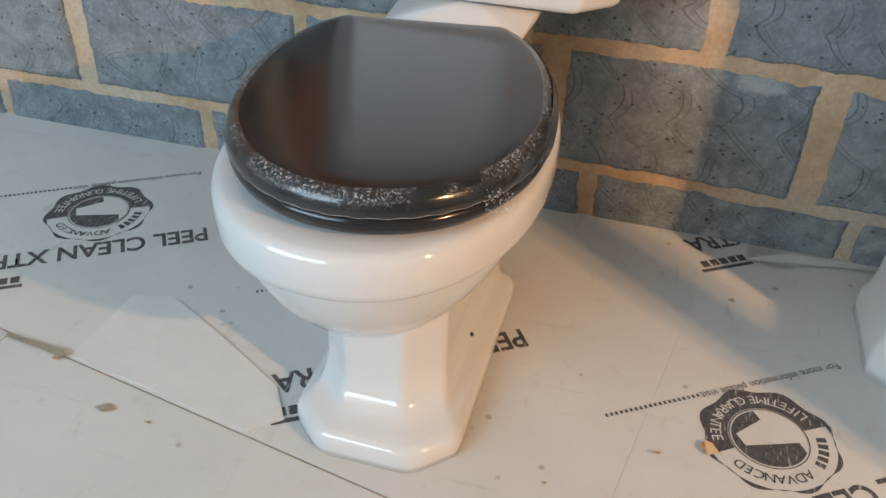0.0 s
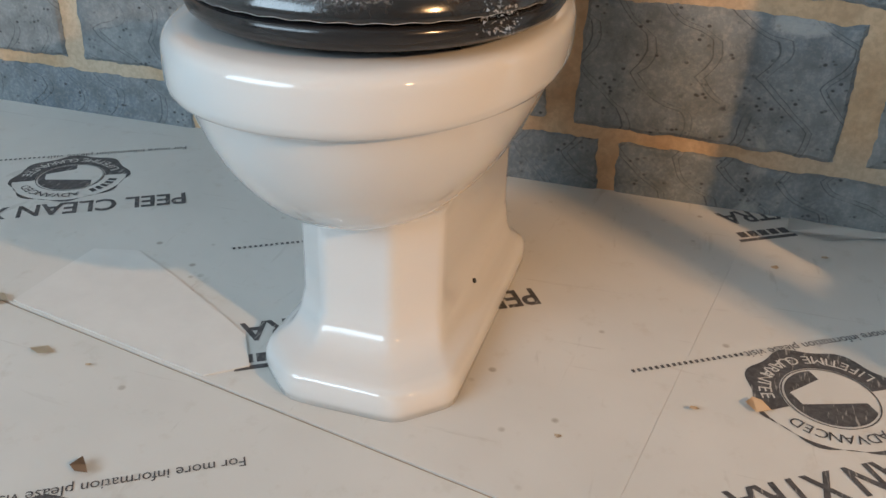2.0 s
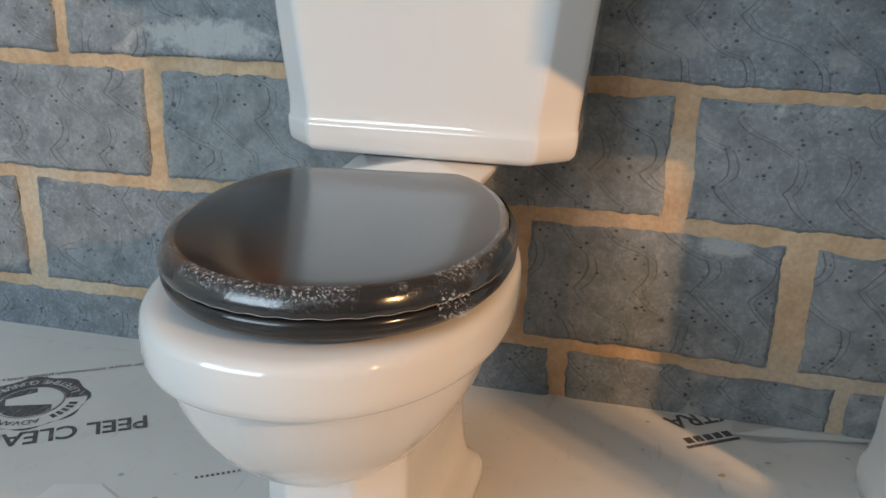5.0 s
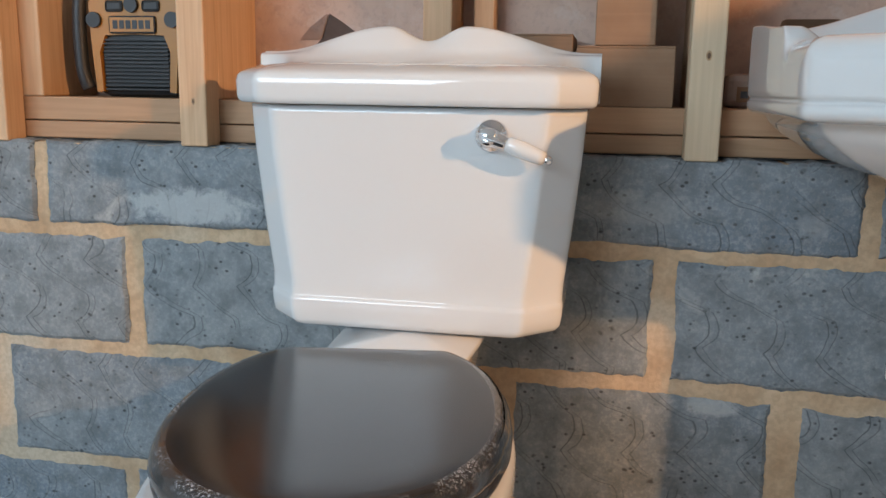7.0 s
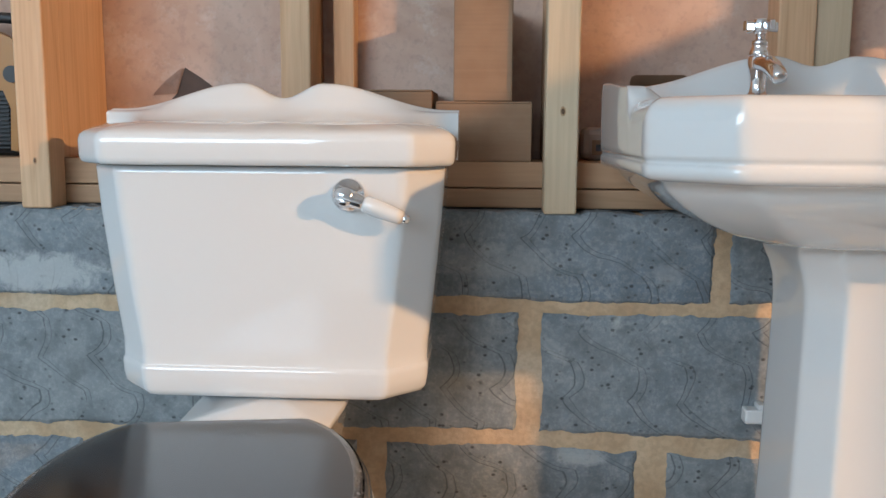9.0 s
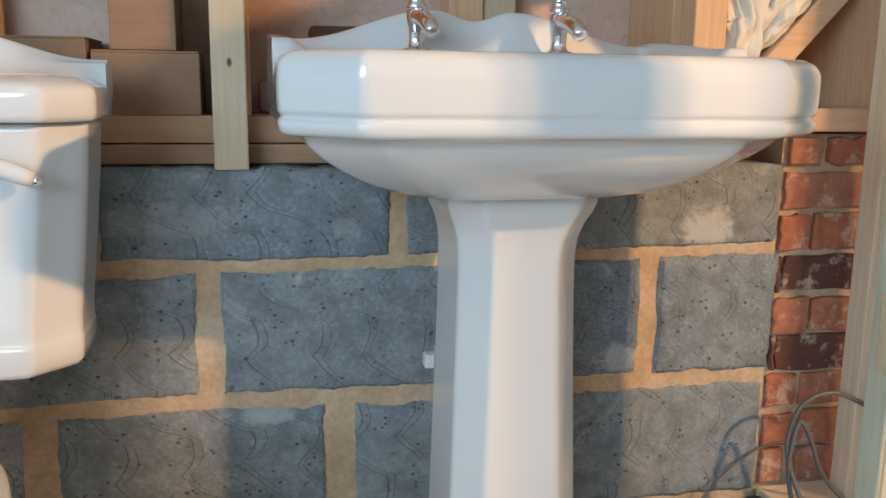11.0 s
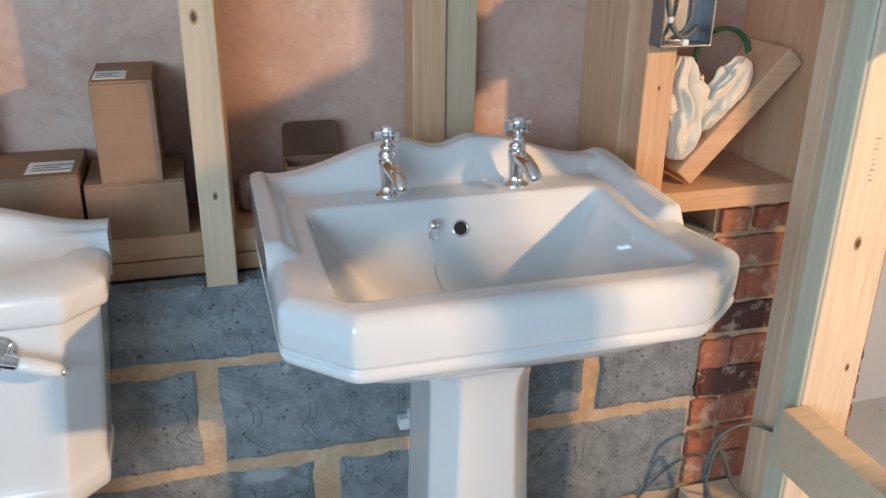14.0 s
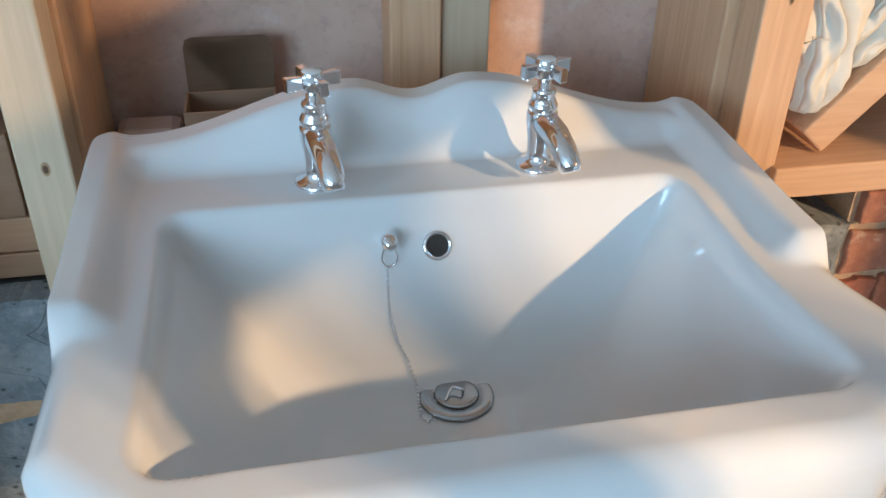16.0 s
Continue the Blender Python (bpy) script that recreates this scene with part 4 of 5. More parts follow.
def tap(x, y, z):
    """A chrome pillar tap with a cross head."""
    t = thing("basin_tap", "chrome pillar tap with a cross-shaped head on the basin", "tap", "basin taps", at=(x, y, z))
    t.rotation_euler = (0, 0, radians(9))
    part("body", turned([(0.0, 0), (0.0212, 0), (0.0218, 0.002), (0.0205, 0.0045), (0.0150, 0.006), (0.0118, 0.010), (0.0112, 0.018), (0.0118, 0.030), (0.0135, 0.040), (0.0142, 0.046), (0.0142, 0.055), (0.0128, 0.0575)], 40), CHROME, t, smooth=True)
    part("bonnet", turned([(0.0128, 0.0575), (0.0136, 0.0585), (0.0136, 0.0635), (0.0120, 0.066), (0.0100, 0.072), (0.0108, 0.073), (0.0108, 0.0775), (0.0088, 0.079), (0.0066, 0.080), (0.0066, 0.089)], 32), CHROME, t, smooth=True)
    rings = [(Vector(p), r) for p, r in (((0, 0.004, 0.047), 0.0118), ((0, -0.014, 0.0475), 0.0125), ((0, -0.030, 0.044), 0.0122), ((0, -0.044, 0.038), 0.0116), ((0, -0.055, 0.031), 0.0112), ((0, -0.0605, 0.0255), 0.0104), ((0, -0.063, 0.0225), 0.0082))]
    out = []
    for i, (p, r) in enumerate(rings):
        d = (rings[min(i + 1, 6)][0] - rings[max(i - 1, 0)][0]).normalized()
        up = Vector((1, 0, 0)).cross(d)
        out.append([p + r * (math.cos(2 * math.pi * k / 24) * Vector((1, 0, 0)) + math.sin(2 * math.pi * k / 24) * up) for k in range(24)])
    part("spout", loft(out), CHROME, t, smooth=True)
    head = part("head", turned([(0.0066, 0.087), (0.0090, 0.0885), (0.0096, 0.090), (0.0100, 0.104), (0.0090, 0.1058)], 32, None, False), CHROME, t, smooth=True)
    part("index_disc", turned([(0.0090, 0.1056), (0.0078, 0.1066), (0.0, 0.1069)], 28, None, False), WHITE_PLASTIC, head, "small pale index disc in the head", smooth=True)
    for k in range(4):
        m = Matrix.Rotation(radians(90 * k + 12), 4, 'Z')
        bm = box(0.008, 0.0255, -0.0032, 0.0032, 0.0905, 0.1030, 0.0012)
        for v in bm.verts:
            q = (v.co.x - 0.008) / 0.0175
            v.co.y *= 0.7 + 0.75 * q * q
            v.co.z = 0.0968 + (v.co.z - 0.0968) * (0.86 + 0.22 * q)
        bm.transform(m)
        part("arm", bm, CHROME, head)
    return t


# ---------------------------------------------------------------- timber
def knot(parent, x, y, z, r, face):
    """A dark knot let into a stud; face: 0 looks to -x, 1 to -y."""
    turn = Matrix.Rotation(radians(90), 4, 'X') if face else Matrix.Rotation(radians(-90), 4, 'Y')
    m = Matrix.Translation((x, y, z)) @ turn @ Matrix.Diagonal((0.7, 1.25, 1, 1))
    part("knot", turned([(r * 1.5, -0.001), (r * 1.5, 0.0004), (r, 0.0007), (0.0, 0.0009)], 18, m), KNOT_RIM, parent)
    part("knot", turned([(r, 0.0004), (r * 0.8, 0.0012), (0.0, 0.0013)], 14, m), KNOT, parent)


def stud(name, x0, x1, y0, y1, z0, z1, material, label, knots=()):
    o = link(name, box(x0, x1, y0, y1, z0, z1, 0.003), material)
    for kx, kz, r in knots:
        knot(o, kx, y0, kz, r, 1)
    return tagged(o, label, "timber")


BACK = 0.215


def framing():
    tagged(link("wall_sheathing", box(-3.6, 1.62, BACK, BACK + 0.02, 0.60, 2.45, 0), PANEL), "blotchy pinkish sheathing board behind the studs", "wall", kind="structure")
    lp = "orange-brown softwood wall plate lying along the block wall"
    tagged(link("wall_plate_lower", box(-3.6, 1.0, 0.0465, 0.205, 0.6945, 0.7245, 0.002), PLATE), lp, "timber")
    tagged(link("wall_plate_upper", box(-3.6, 1.0, 0.0468, 0.205, 0.7265, 0.7675, 0.002), PLATE), lp, "timber")
    tagged(link("damp_membrane", box(-3.6, 1.0, 0.040, 0.21, WALL_TOP + 0.0008, 0.6940, 0), MEMBRANE), "thin black damp-proof membrane under the plates", "membrane", kind="structure")
    g = "pale softwood stud with a nailed foot on the block wall"
    stud("stud", -0.582, -0.533, -0.006, 0.045, 0.690, 2.4, PINE[2], g, ((-0.556, 0.765, 0.003), (-0.55, 1.02, 0.006)))
    stud("stud", -0.580, -0.535, 0.047, 0.213, 0.768, 2.4, PINE[2], g)
    stud("stud", -0.965, -0.912, -0.006, 0.045, 0.690, 2.4, PINE[2], g)
    stud("stud", -0.965, -0.874, 0.047, 0.213, 0.768, 2.4, PINE[2], g)
    stud("stud", -0.112, -0.076, 0.165, 0.213, 0.768, 2.4, PINE[2], "narrow orange softwood stud against the sheathing")
    stud("stud", -0.188, -0.138, 0.10, 0.213, 0.768, 2.4, PINE[2], "softwood stud set back behind the cistern")
    stud("stud", 0.242, 0.292, -0.006, 0.045, 0.690, 2.4, GREENPINE, "greenish treated softwood stud with a knot, nailed to the plates", ((0.268, 0.846, 0.004), (0.262, 1.12, 0.006)))
    stud("stud", 0.246, 0.298, 0.047, 0.213, 0.768, 2.4, PINE[2], g)
    stud("stud", 0.628, 0.689, 0.150, 0.213, 0.768, 2.4, PINE[2], "brown softwood stud beside a greenish one against the sheathing")
    stud("stud", 0.691, 0.750, 0.160, 0.213, 0.768, 2.4, GREENPINE, "greenish treated stud against the sheathing")
    stud("stud", 1.000, 1.058, -0.006, 0.04, 0.69, 2.4, PINE[2], "softwood post at the end of the block wall", ((1.03, 0.98, 0.003),))
    stud("stud", 0.985, 1.050, 0.042, 0.213, 0.768, 2.4, PINE[2], "deep softwood post at the end of the block wall")


def alcove():
    """The shelf bay to the right of the basin, above the old brickwork."""
    stud("shelf_board", 1.052, 1.335, -0.018, 0.30, 0.747, 0.787, PINE[0], "thick pale softwood shelf above the brickwork")
    tagged(link("wall_alcove", box(1.05, 1.62, 0.30, 0.32, 0.787, 2.4, 0), PINE[2]), "orange-brown wooden board closing the shelf bay", "wall", kind="structure")
    stud("post", 1.338, 1.384, -0.018, 0.298, 0.745, 2.4, PINE[2], "deep softwood post closing the shelf bay")
    # paler wood stands in for the light that falls on this post
    stud("post", 1.308, 1.350, -0.092, -0.046, 0.0985, 2.4, PALEPINE, "tall softwood post in front of the brickwork")


def brick_wall():
    wall = tagged(link("wall_brick", box(BLOCK_END + 0.001, 1.62, 0.010, 0.11, 0.05, 0.742, 0), MORTAR), "old red and burnt brickwork with pale mortar", "wall", kind="structure")
    rng = random.Random(9)
    # each course: lower and upper edge, then the ends of its first bricks; a burnt course is darker
    courses = ((0.100, 0.162, (1.196, 1.240, 1.268, 1.381), 0), (0.170, 0.233, (1.196, 1.257, 1.269, 1.382), 0), (0.246, 0.308, (1.194, 1.256, 1.266, 1.382), 0),
               (0.316, 0.380, (1.196, 1.204, 1.208, 1.389), 1), (0.386, 0.449, (1.194, 1.264, 1.272, 1.382), 0), (0.464, 0.527, (1.195, 1.204, 1.209, 1.388), 1),
               (0.538, 0.603, (1.194, 1.256, 1.262, 1.387), 0), (0.612, 0.675, (1.198, 1.398), 0), (0.690, 0.738, (1.200, 1.262, 1.276, 1.389), 0))
    for z0, z1, ends, burnt in courses:
        spans = list(zip(ends[::2], ends[1::2]))
        x = spans[-1][1] + 0.012
        while x < 1.56:
            w = rng.choice((0.103, 0.12, 0.2))
            spans.append((x, min(x + w, 1.615)))
            x = spans[-1][1] + 0.013
        for x0, x1 in spans:
            y = rng.uniform(-0.004, 0.003)
            bm = box(x0, x1, y, 0.1, z0 + rng.uniform(-.002, .002), z1 + rng.uniform(-.003, .002), 0.0035)
            bmesh.ops.subdivide_edges(bm, edges=[e for e in bm.edges if e.calc_length() > 0.02], cuts=4, use_grid_fill=True)
            for v in bm.verts:
                v.co += Vector((noise.noise((v.co.x * 45, v.co.z * 45, 2)), 0.4 * noise.noise((v.co.x * 40, v.co.z * 40, 5)), noise.noise((v.co.x * 45, v.co.z * 45, 8)))) * 0.006
            part("brick", bm, BURNT if burnt else BRICK, wall, "burnt dark brick" if burnt else "")


def partition():
    """Studs of the partition that runs towards the room, and its floor timbers."""
    # strong light on these two timbers is put into their paler wood
    stud("sole_plate", 1.186, 1.50, -0.105, -0.006, 0.0, 0.098, LITPINE_X, "sole plate on the floor below the brickwork, coloured as strongly lit")
    stud("floor_timber", 1.17, 1.42, -0.27, -0.107, 0.0, 0.048, LITPINE_X, "flat timber offcut on the floor, coloured as strongly lit")
    flat_post = stud("post", 1.110, 1.205, -0.395, -0.350, 0.0, 2.4, PALEPINE, "flat softwood stud with strong grain in the partition", ((1.16, 0.34, 0.012), (1.15, 0.83, 0.006), (1.18, 0.62, 0.004)))
    # added strip over the stud's side face, carrying its cool-lit tint
    stud("post", 1.102, 1.1085, -0.394, -0.351, 0.0, 2.4, GREYGREEN, "thin lath as the side face of a stud, tinted grey-green for cool window light")
    stud("rail", 1.072, 1.118, -0.80, -0.397, 0.465, 0.565, GREENPINE_X, "softwood rail butted against the partition stud")
    stud("rail", 1.2065, 1.2495, -0.974, -0.352, 1.158, 1.258, PINE[1], "upper softwood rail between two studs of the partition")
    stud("post", 1.250, 1.310, -1.015, -0.975, 0.0, 2.4, PALEPINE, "softwood stud of the partition")
    stud("post", 1.705, 1.735, -1.245, -1.20, 0.0, 2.4, PINE[2], "narrow softwood stud of the partition")
    stud("post", 1.600, 1.662, -0.57, -0.53, 0.0, 2.4, PALEPINE, "softwood stud of the partition")
    scribble = random.Random(12)
    for k in range(9):
        z = 0.925 + k * 0.0075
        part("pencil_mark", box(1.143 + scribble.uniform(0, 0.003), 1.145 + scribble.uniform(0.002, 0.007), -0.3956, -0.3952, z, z + scribble.uniform(0.0008, 0.0022), 0), PENCIL, flat_post, "pencil mark")

# ---------------------------------------------------------------- put it together
framing()
alcove()
partition()
toilet()
basin()
for tx in (0.523, 0.731):
    tap(tx, -0.108, basin_top(tx - BX, -0.112) - 0.0005)


def carton(label, x0, x1, y0, y1, z0, z1, rz=0.0, lid=True, tag=None):
    """A corrugated box with its flaps, seam and labels."""
    c = Vector(((x0 + x1) / 2, (y0 + y1) / 2, z0))
    e = thing("cardboard_carton", label, "box", "cartons on the plates", at=c)
    e.rotation_euler = (0, 0, radians(rz))
    hx, hy, h = (x1 - x0) / 2, (y1 - y0) / 2, z1 - z0
    if lid:
        part("body", box(-hx, hx, -hy, hy, 0, h - 0.0035, 0.0015), CARD, e)
        part("flap", box(-hx + 0.0008, hx - 0.0008, -hy + 0.0008, -0.0006, h - 0.0032, h, 0.0008), CARD, e)
        part("flap", box(-hx + 0.0008, hx - 0.0008, 0.0006, hy - 0.0008, h - 0.0032, h, 0.0008), CARD, e)
    else:
        for a in ((-hx, hx, -hy, -hy + 0.003), (-hx, hx, hy - 0.003, hy), (-hx, -hx + 0.003, -hy + 0.003, hy - 0.003), (hx - 0.003, hx, -hy + 0.003, hy - 0.003)):
            part("side", box(*a, 0, h, 0.0008), CARD, e)
        part("base", box(-hx, hx, -hy, hy, 0, 0.003, 0), CARD, e)
    if tag:
        sx = 0.95 if tag == "right" else 0.0
        lab = part("paper_label", box(-hx * 0.9 + sx * hx, hx * (0.15 + sx * 0.75), -hy * 0.75, hy * 0.05, h + 0.0001, h + 0.0006, 0), PAPER, e, "white paper label")
        for k in range(3):
            part("printed_bar", box(-hx * 0.8 + sx * hx, -hx * (0.1 + 0.2 * (k % 2)) + sx * hx, -hy * (0.25 + 0.17 * k), -hy * (0.19 + 0.17 * k), h + 0.0006, h + 0.0009, 0), INK, lab)
    return e


carton("flat brown cardboard carton lying on the wall plate", 0.072, 0.224, 0.047, 0.20, 0.768, 0.862)
carton("upright brown cardboard carton with a white label on top", 0.100, 0.192, 0.046, 0.208, 0.8625, 1.022, 0, True, "top")
carton("wide brown carton with a white label behind the cistern", -0.10, 0.066, 0.05, 0.205, 0.768, 0.880, 0, True, "right")
carton("small open brown carton behind the basin", 0.392, 0.494, 0.100, 0.166, 0.768, 0.852, 0, False)
bm = bmesh.new()
f = bm.faces.new([bm.verts.new((x, 0.169 + (z - 0.78) * 0.06, z)) for x, z in ((0.394, 0.769), (0.494, 0.769), (0.494, 0.900), (0.491, 0.909), (0.484, 0.912), (0.404, 0.912), (0.397, 0.909), (0.394, 0.900))])
bmesh.ops.solidify(bm, geom=[f], thickness=0.003)
tagged(link("carton_flap", bm, CARD), "raised brown cardboard flap with rounded corners behind the basin", "cardboard")


def label_sheet():
    e = thing("compliance_label", "small clear bag with a printed paper slip on the plate", "packaging", at=(0.345, 0.15, 0.768))
    part("bag", box(-0.035, 0.04, -0.03, 0.03, 0, 0.055, 0.012), PLASTIC_BAG, e)
    slip = part("slip", box(-0.018, 0.026, -0.0345, -0.0335, 0.01, 0.034, 0), CARD, e)
    for k in range(2):
        part("printed_bar", box(-0.012 + 0.018 * k, 0.0 + 0.018 * k, -0.0352, -0.0346, 0.016, 0.027, 0), INK, slip)
    return e


PLASTIC_BAG = plain("cloudy_plastic", (0.42, 0.33, 0.29), 0.25, vary=0.2)
label_sheet()


def radio():
    """A rugged yellow and black site radio standing on the plate between the studs."""
    e = thing("site_radio", "rugged yellow and black site radio standing between the studs", "radio", at=(-0.722, 0.152, 0.768))
    part("body", box(-0.085, 0.085, -0.04, 0.055, 0.0, 0.200, 0.018), BLACK, e)
    for s in (-1, 1):
        pts = [(s * 0.066, 0.010), (s * 0.079, 0.008), (s * 0.086, 0.10), (s * 0.088, 0.165), (s * 0.078, 0.196), (s * 0.055, 0.207), (s * 0.0, 0.209), (s * 0.0, 0.112), (s * 0.058, 0.110), (s * 0.070, 0.080)]
        bm = bmesh.new()
        f = bm.faces.new([bm.verts.new((x, -0.050, z)) for x, z in pts])
        r = bmesh.ops.extrude_face_region(bm, geom=[f])
        bmesh.ops.translate(bm, verts=[v for v in r["geom"] if isinstance(v, bmesh.types.BMVert)], vec=(0, 0.02, 0))
        part("shell", bm, YELLOW, e, "yellow front shell")
        part("bumper", turned([(0.0, -0.004), (0.013, -0.004), (0.014, 0.0), (0.014, 0.02)], 24, Matrix.Translation((s * 0.077, -0.048, 0.137)) @ Matrix.Rotation(radians(90), 4, 'X') @ Matrix.Translation((0, 0, -0.012))), BLACK, e)
        part("button", box(s * 0.036 - 0.017, s * 0.036 + 0.017, -0.0535, -0.048, 0.151, 0.171, 0.005), BLACK, e)
        part("cage_bar", tube([(s * 0.098, -0.045, 0.014), (s * 0.106, -0.05, 0.05), (s * 0.108, -0.05, 0.13), (s * 0.104, -0.045, 0.185), (s * 0.086, -0.03, 0.206)], 0.0125, 12), BLACK, e, "thick black roll-cage bar", smooth=True)
    part("carry_handle", tube([(-0.055, -0.005, 0.204), (-0.040, -0.01, 0.226), (-0.015, -0.012, 0.234), (0.05, -0.012, 0.234), (0.08, -0.01, 0.226), (0.09, -0.005, 0.204)], 0.0095, 12), BLACK, e, smooth=True)
    part("dial", turned([(0.0, -0.0), (0.013, 0.0), (0.014, 0.008)], 28, Matrix.Translation((-0.002, -0.056, 0.163)) @ Matrix.Rotation(radians(-90), 4, 'X')), BLACK, e)
    part("display", box(-0.024, 0.046, -0.0525, -0.048, 0.184, 0.202, 0.002), DISPLAY, e, "dull grey-green display window")
    plate = part("name_plate", box(-0.047, 0.045, -0.0545, -0.049, 0.113, 0.144, 0.004), BLACK, e)
    part("name_face", box(-0.044, 0.042, -0.0552, -0.0546, 0.116, 0.141, 0), YELLOW, plate)
    for k in range(6):
        part("printed_bar", box(-0.038 + k * 0.0128, -0.0285 + k * 0.0128, -0.0558, -0.0553, 0.121, 0.136, 0), BLACK, plate)
    for k in range(14):
        part("grille_slat", box(-0.064, 0.064, -0.047, -0.0405, 0.012 + k * 0.0068, 0.0155 + k * 0.0068, 0.0008), BLACK, e)
    return e


DISPLAY = plain("dull_display", (0.09, 0.085, 0.055), 0.35, vary=0.1)
radio()


def torn_patch():
    e = thing("torn_sheathing", "torn dark patch with a curled flap in the sheathing", "damage", at=(-0.37, 0.2145, 0.88))
    bm = bmesh.new()
    bm.faces.new([bm.verts.new(p) for p in ((-0.055, -0.0005, -0.02), (-0.035, -0.0005, 0.0), (-0.02, -0.0005, 0.045), (0.005, -0.0005, 0.03), (0.03, -0.0005, 0.012), (0.02, -0.0005, -0.02))])
    part("hole", bm, plain("torn_dark_paper", (0.10, 0.07, 0.06), 0.9, vary=0.3), e)
    bm = bmesh.new()
    a = [bm.verts.new(p) for p in ((-0.080, -0.0015, -0.004), (-0.058, -0.002, 0.020), (-0.022, -0.004, 0.046), (-0.036, -0.006, 0.0))]
    bm.faces.new(a)
    bmesh.ops.solidify(bm, geom=bm.faces[:], thickness=0.0012)
    part("flap", bm, PANEL, e)


torn_patch()


def bracket():
    e = thing("pedestal_clip", "small white plastic clip on the wall behind the pedestal", "bracket", at=(0.575, 0, 0.385))
    part("plate", box(-0.019, 0.06, -0.03, -0.006, -0.013, 0.010, 0.003), WHITE_PLASTIC, e)
    part("tongue", box(0.0, 0.012, -0.03, -0.006, 0.010, 0.018, 0.002), WHITE_PLASTIC, e)


bracket()


def offcut():
    m = Matrix.Translation((1.128, 0.012, 0.7885)) @ Matrix.Rotation(radians(-47), 4, 'Y')
    o = link("timber_offcut", box(0.0, 0.30, 0.0, 0.125, 0.0, 0.042, 0.003), PINE[0])
    o.matrix_world = m
    tagged(o, "sawn timber offcut leaning on the shelf", "timber")


offcut()


def cloth(label, path, radius, seed):
    """A bundled, deeply folded rag along a path."""
    P = [Vector(p) for p in path]
    n, m = 90, 60
    rings = []
    for k in range(m + 1):
        s = k / m * (len(P) - 1)
        a = min(int(s), len(P) - 2)
        c = P[a].lerp(P[a + 1], s - a)
        d = (P[a + 1] - P[a]).normalized()
        side = d.cross(Vector((0, 1, 0))).normalized()
        end = math.sin(math.pi * min(1.0, max(0.02, k / m))) ** 0.35
        ring = []
        for i in range(n):
            t = 2 * math.pi * i / n
            fold = 0.20 * math.sin(6 * t + 4 * noise.noise((k * 0.06, seed, 1))) + 0.16 * math.sin(11 * t + 5 * noise.noise((k * 0.09, seed, 7)))
            lump = 0.34 * noise.noise((math.cos(t) * 1.4, math.sin(t) * 1.4, seed + k * 0.07)) + 0.14 * noise.noise((math.cos(t) * 5, math.sin(t) * 5, seed + k * 0.16))
            r = radius * end * (1 + fold + lump)
            ring.append(c + side * (r * math.cos(t)) + Vector((0, 1, 0)) * (0.75 * r * math.sin(t)))
        rings.append(ring)
    return tagged(link("dust_sheet", loft(rings), CLOTH, smooth=True), label, "cloth")


cloth("crumpled cream cotton dust sheet stuffed beside the post", [(1.100, 0.035, 1.025), (1.096, 0.033, 0.98), (1.108, 0.03, 0.93), (1.104, 0.03, 0.88), (1.100, 0.03, 0.835)], 0.036, 3)
cloth("crumpled cream cotton dust sheet draped over the offcut", [(1.128, 0.04, 0.885), (1.155, 0.03, 0.92), (1.18, 0.026, 0.955), (1.205, 0.026, 0.985), (1.225, 0.03, 1.018)], 0.028, 8)


def rope():
    P = []
    for k in range(30):
        a = radians(200 - k * 8.5)
        P.append((1.225 + 0.058 * math.cos(a), 0.11, 1.005 + 0.055 * math.sin(a)))
    e = thing("green_rope", "coiled green twisted rope behind the cloth", "rope")
    for s in range(3):
        Q = [(x + 0.003 * math.cos(k * 0.9 + s * 2.09), y + 0.003 * math.sin(k * 0.9 + s * 2.09), z) for k, (x, y, z) in enumerate(P)]
        part("strand", tube(Q, 0.0036, 8, 2), ROPE, e, smooth=True)


rope()


def back_box():
    """The open steel socket box with its cable, high on the post."""
    e = thing("socket_box", "open galvanised socket box with grey cables on the post", "electrical box", at=(1.0, -0.0065, 1.056))
    part("base", box(0.0, 0.096, -0.040, 0.0, 0.0, 0.003, 0.0008), STEEL, e)
    part("back", box(0.0, 0.096, -0.003, 0.0, 0.003, 0.12, 0.0008), STEEL, e)
    part("side", box(0.0, 0.003, -0.040, -0.003, 0.003, 0.12, 0.0008), STEEL, e)
    part("side", box(0.093, 0.096, -0.040, -0.003, 0.003, 0.12, 0.0008), STEEL, e)
    part("cable", tube([(0.02, -0.012, 0.12), (0.016, -0.024, 0.07), (0.03, -0.03, 0.025), (0.055, -0.024, 0.014), (0.08, -0.014, 0.03)], 0.0045, 10), RUBBER, e, smooth=True)
    part("cable", tube([(0.045, -0.012, 0.12), (0.06, -0.026, 0.07), (0.05, -0.03, 0.03), (0.03, -0.02, 0.012)], 0.0035, 10), RUBBER, e, smooth=True)
    part("lug", box(0.04, 0.052, -0.042, -0.034, 0.003, 0.013, 0.002), WHITE_PLASTIC, e)
    part("lug", box(0.012, 0.02, -0.040, -0.034, 0.04, 0.05, 0.002), WHITE_PLASTIC, e)


back_box()


def wire(name, label, pts, r, material=RUBBER):
    return tagged(link(name, tube(pts, r, 10, 8), material, smooth=True), label, "cable")


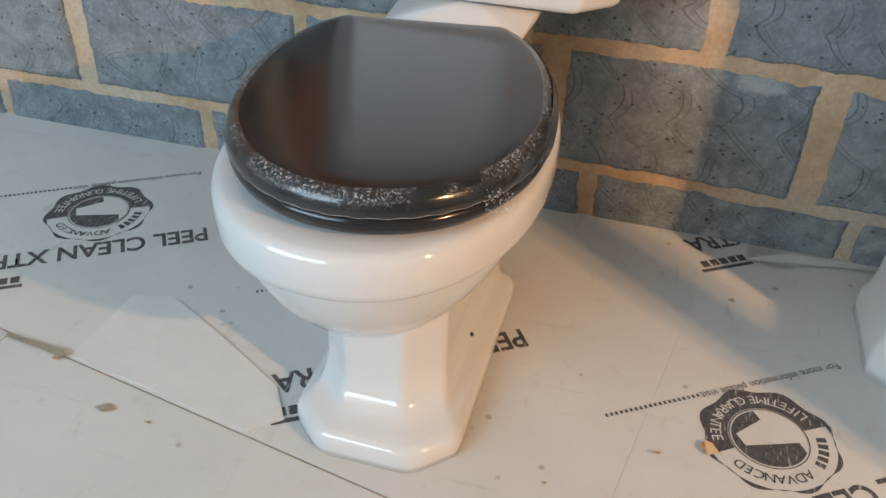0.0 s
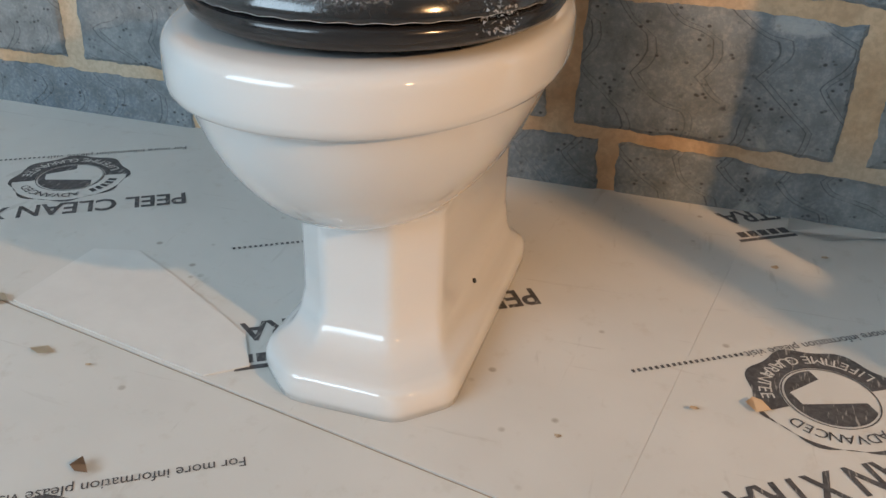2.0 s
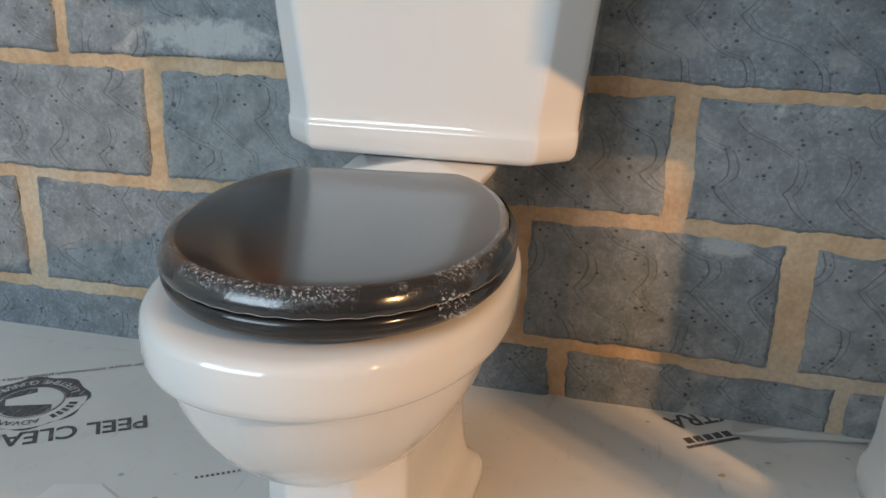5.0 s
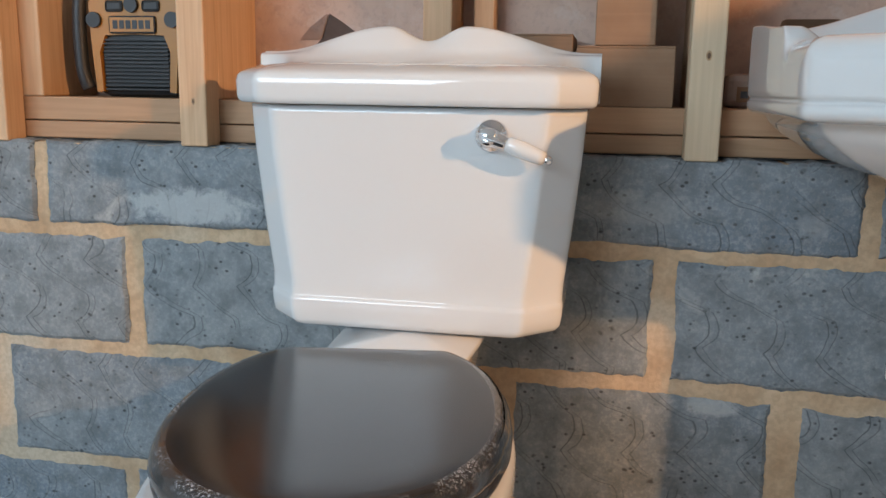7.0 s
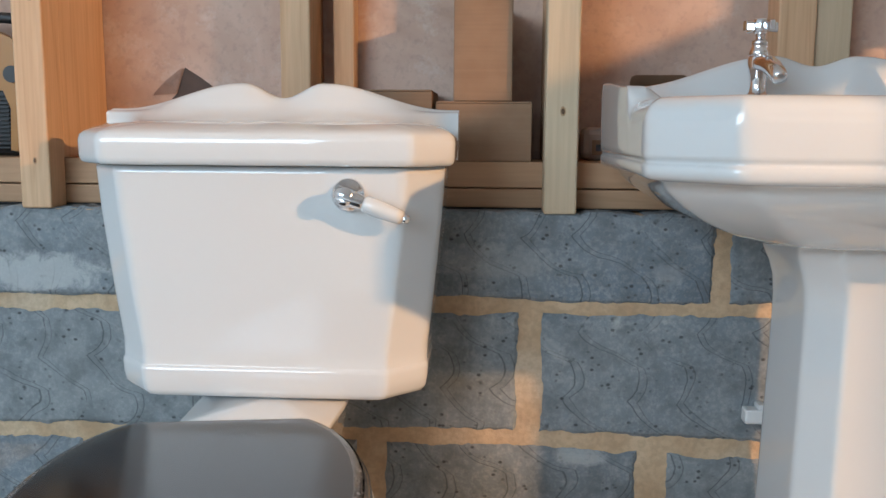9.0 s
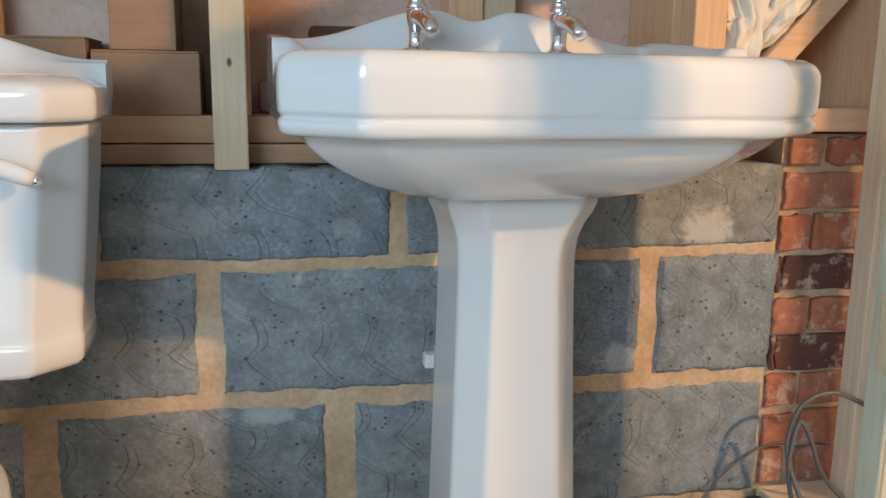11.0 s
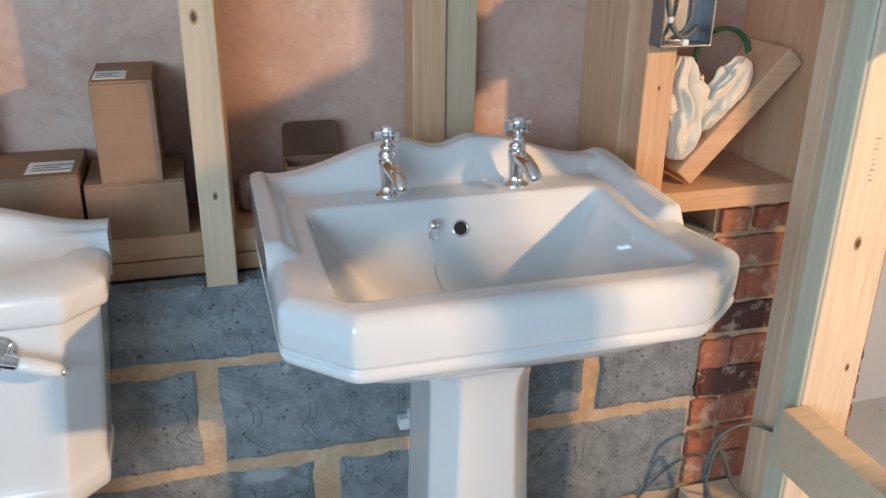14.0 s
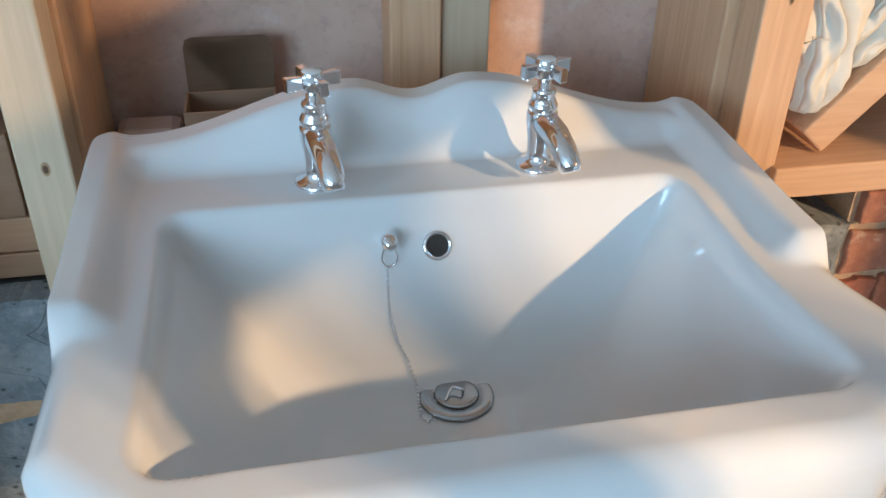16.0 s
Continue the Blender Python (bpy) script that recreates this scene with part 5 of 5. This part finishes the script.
wire("power_cable", "grey rubber cable looping over the floor timbers", [(1.334, -0.10, 0.275), (1.256, -0.10, 0.309), (1.195, -0.10, 0.289), (1.174, -0.10, 0.221), (1.181, -0.12, 0.16), (1.200, -0.16, 0.085), (1.195, -0.22, 0.055), (1.18, -0.275, 0.006), (1.16, -0.40, 0.006)], 0.004)
wire("power_cable", "grey rubber cable looping over the floor timbers", [(1.172, -0.11, 0.19), (1.194, -0.10, 0.26), (1.220, -0.10, 0.225), (1.247, -0.10, 0.164), (1.30, -0.104, 0.105), (1.38, -0.13, 0.052), (1.30, -0.16, 0.053), (1.22, -0.14, 0.060), (1.185, -0.115, 0.12), (1.172, -0.11, 0.19)], 0.004)
wire("thin_wire", "thin grey wire running up along the block wall", [(1.006, -0.06, 0.06), (1.06, -0.03, 0.095), (1.13, -0.015, 0.15), (1.208, -0.012, 0.184), (1.26, -0.02, 0.17)], 0.002)


def power_tool():
    e = thing("power_tool", "teal and grey power tool lying on the floor by the wall", "power tool", at=(1.06, -0.10, 0.0))
    m = Matrix.Rotation(radians(8), 4, 'Z')
    part("body", box(-0.02, 0.085, -0.04, 0.035, 0.004, 0.088, 0.018, m), TEAL, e, "teal plastic motor housing")
    part("gearbox", turned([(0.0, 0.0), (0.030, 0.002), (0.036, 0.02), (0.038, 0.06), (0.034, 0.066)], 32, m @ Matrix.Translation((-0.018, 0, 0.046)) @ Matrix.Rotation(radians(-90), 4, 'Y')), STEEL, e, "grey metal gear housing", smooth=True)
    part("spindle", turned([(0.012, 0.0), (0.012, 0.02), (0.009, 0.024), (0.0, 0.024)], 24, m @ Matrix.Translation((-0.045, -0.035, 0.046)) @ Matrix.Rotation(radians(90), 4, 'X')), BLACK, e)
    part("guard", box(-0.095, -0.075, -0.03, 0.03, 0.002, 0.075, 0.006, m), BLACK, e)
    part("cord", tube([(0.085, 0.0, 0.06), (0.10, 0.01, 0.075), (0.105, 0.02, 0.095), (0.09, 0.05, 0.10), (0.04, 0.07, 0.06), (-0.02, 0.06, 0.007), (-0.10, 0.03, 0.006)], 0.0045, 10), BLACK, e, smooth=True)


power_tool()
rng = random.Random(2)
for k in range(4):
    c = Vector((0.86 + 0.05 * k, -0.075 - 0.012 * (k % 2), 0.005))
    pts = [(c.x + 0.030 * math.cos(a), c.y + 0.035 * math.sin(a), c.z + 0.004 * k + 0.003 * math.sin(2 * a)) for a in [i * 0.45 for i in range(13)]]
    wire("loose_cord", "thin black cord coiled on the floor", pts, 0.0022, BLACK)


def litter(name, label, pts, z, material, thick=0.0015, category="litter"):
    """A small flat scrap lying on the floor."""
    bm = bmesh.new()
    f = bm.faces.new([bm.verts.new((x, y, z + (0.002 if thick >= 0.001 else 0.0) * math.sin(60 * x + 80 * y))) for x, y in pts])
    bmesh.ops.solidify(bm, geom=[f], thickness=thick)
    return tagged(link(name, bm, material), label, category)


litter("wood_chip", "pale chip of wood on the floor boards", [(-0.512, -0.698), (-0.495, -0.704), (-0.482, -0.692), (-0.497, -0.684)], 0.003, plain("pale_chip", (0.62, 0.55, 0.44), 0.8))
litter("wood_chip", "orange wood shaving on the printed board", [(0.288, -0.520), (0.300, -0.534), (0.316, -0.526), (0.306, -0.510), (0.296, -0.508)], 0.004, plain("orange_chip", (0.66, 0.45, 0.28), 0.8))
litter("dry_leaf", "small curled brown leaf on the floor", [(-0.335, -0.832), (-0.341, -0.845), (-0.330, -0.851), (-0.316, -0.850), (-0.325, -0.841)], 0.006, plain("brown_leaf", (0.20, 0.11, 0.06), 0.8), 0.001, "leaf")
def film_sheet(pts, z):
    """A loose flat sheet with a low edge all round."""
    bm = bmesh.new()
    top = [bm.verts.new((x, y, z)) for x, y in pts]
    low = [bm.verts.new((x, y, 0.0002)) for x, y in pts]
    bm.faces.new(top)
    for k in range(len(pts)):
        bm.faces.new((top[k - 1], low[k - 1], low[k], top[k]))
    bmesh.ops.recalc_face_normals(bm, faces=bm.faces[:])
    tagged(link("protective_film", bm, plain("pale_film", (0.66, 0.655, 0.635), 0.45, vary=0.12, scale=14)), "loose pale sheet of protective film lying over the print", "film")


film_sheet([(-0.45, -0.6455), (-0.298, -0.674), (-0.258, -0.640), (-0.293, -0.586), (-0.37, -0.540), (-0.446, -0.497), (-0.535, -0.451), (-0.597, -0.468), (-0.602, -0.54), (-0.606, -0.617)], 0.0021)
litter("film_curl", "curled torn strip of film along the board joint", [(-0.72, -0.606), (-0.66, -0.609), (-0.62, -0.614), (-0.606, -0.624), (-0.622, -0.628), (-0.655, -0.620), (-0.72, -0.615)], 0.0045, plain("beige_film", (0.55, 0.50, 0.40), 0.5), 0.001, "film")
litter("paper_strip", "torn strip of white paper lying along the wall foot", [(0.356, -0.010), (0.43, -0.011), (0.53, -0.010), (0.60, -0.012), (0.60, -0.030), (0.50, -0.034), (0.44, -0.050), (0.408, -0.068), (0.352, -0.052)], 0.004, PAPER, 0.001, "paper")
for x, y, s in ((0.181, -0.722, 0.005), (0.235, -0.55, 0.005), (-0.62, -0.63, 0.008), (0.33, -0.18, 0.006), (0.40, -0.13, 0.005), (-0.58, -0.60, 0.005), (-0.43, -0.70, 0.004), (0.10, -0.64, 0.004)):
    pts = [(x + s * rng.uniform(0.7, 1.3) * math.cos(a), y + s * 0.7 * rng.uniform(0.6, 1.3) * math.sin(a)) for a in (0.2, 1.3, 2.4, 3.6, 5.0)]
    litter("mortar_crumb", "crumb of dried mortar on the floor", pts, 0.003, MORTAR, 0.002)


# the pieces of walls and floors
block_wall()
brick_wall()
floor_boards()
for u, v in ((0.626, -0.099), (0.183, 0.306), (-0.247, 0.706), (0.584, 0.749), (-0.575, 0.155)):
    stamp(u, v)
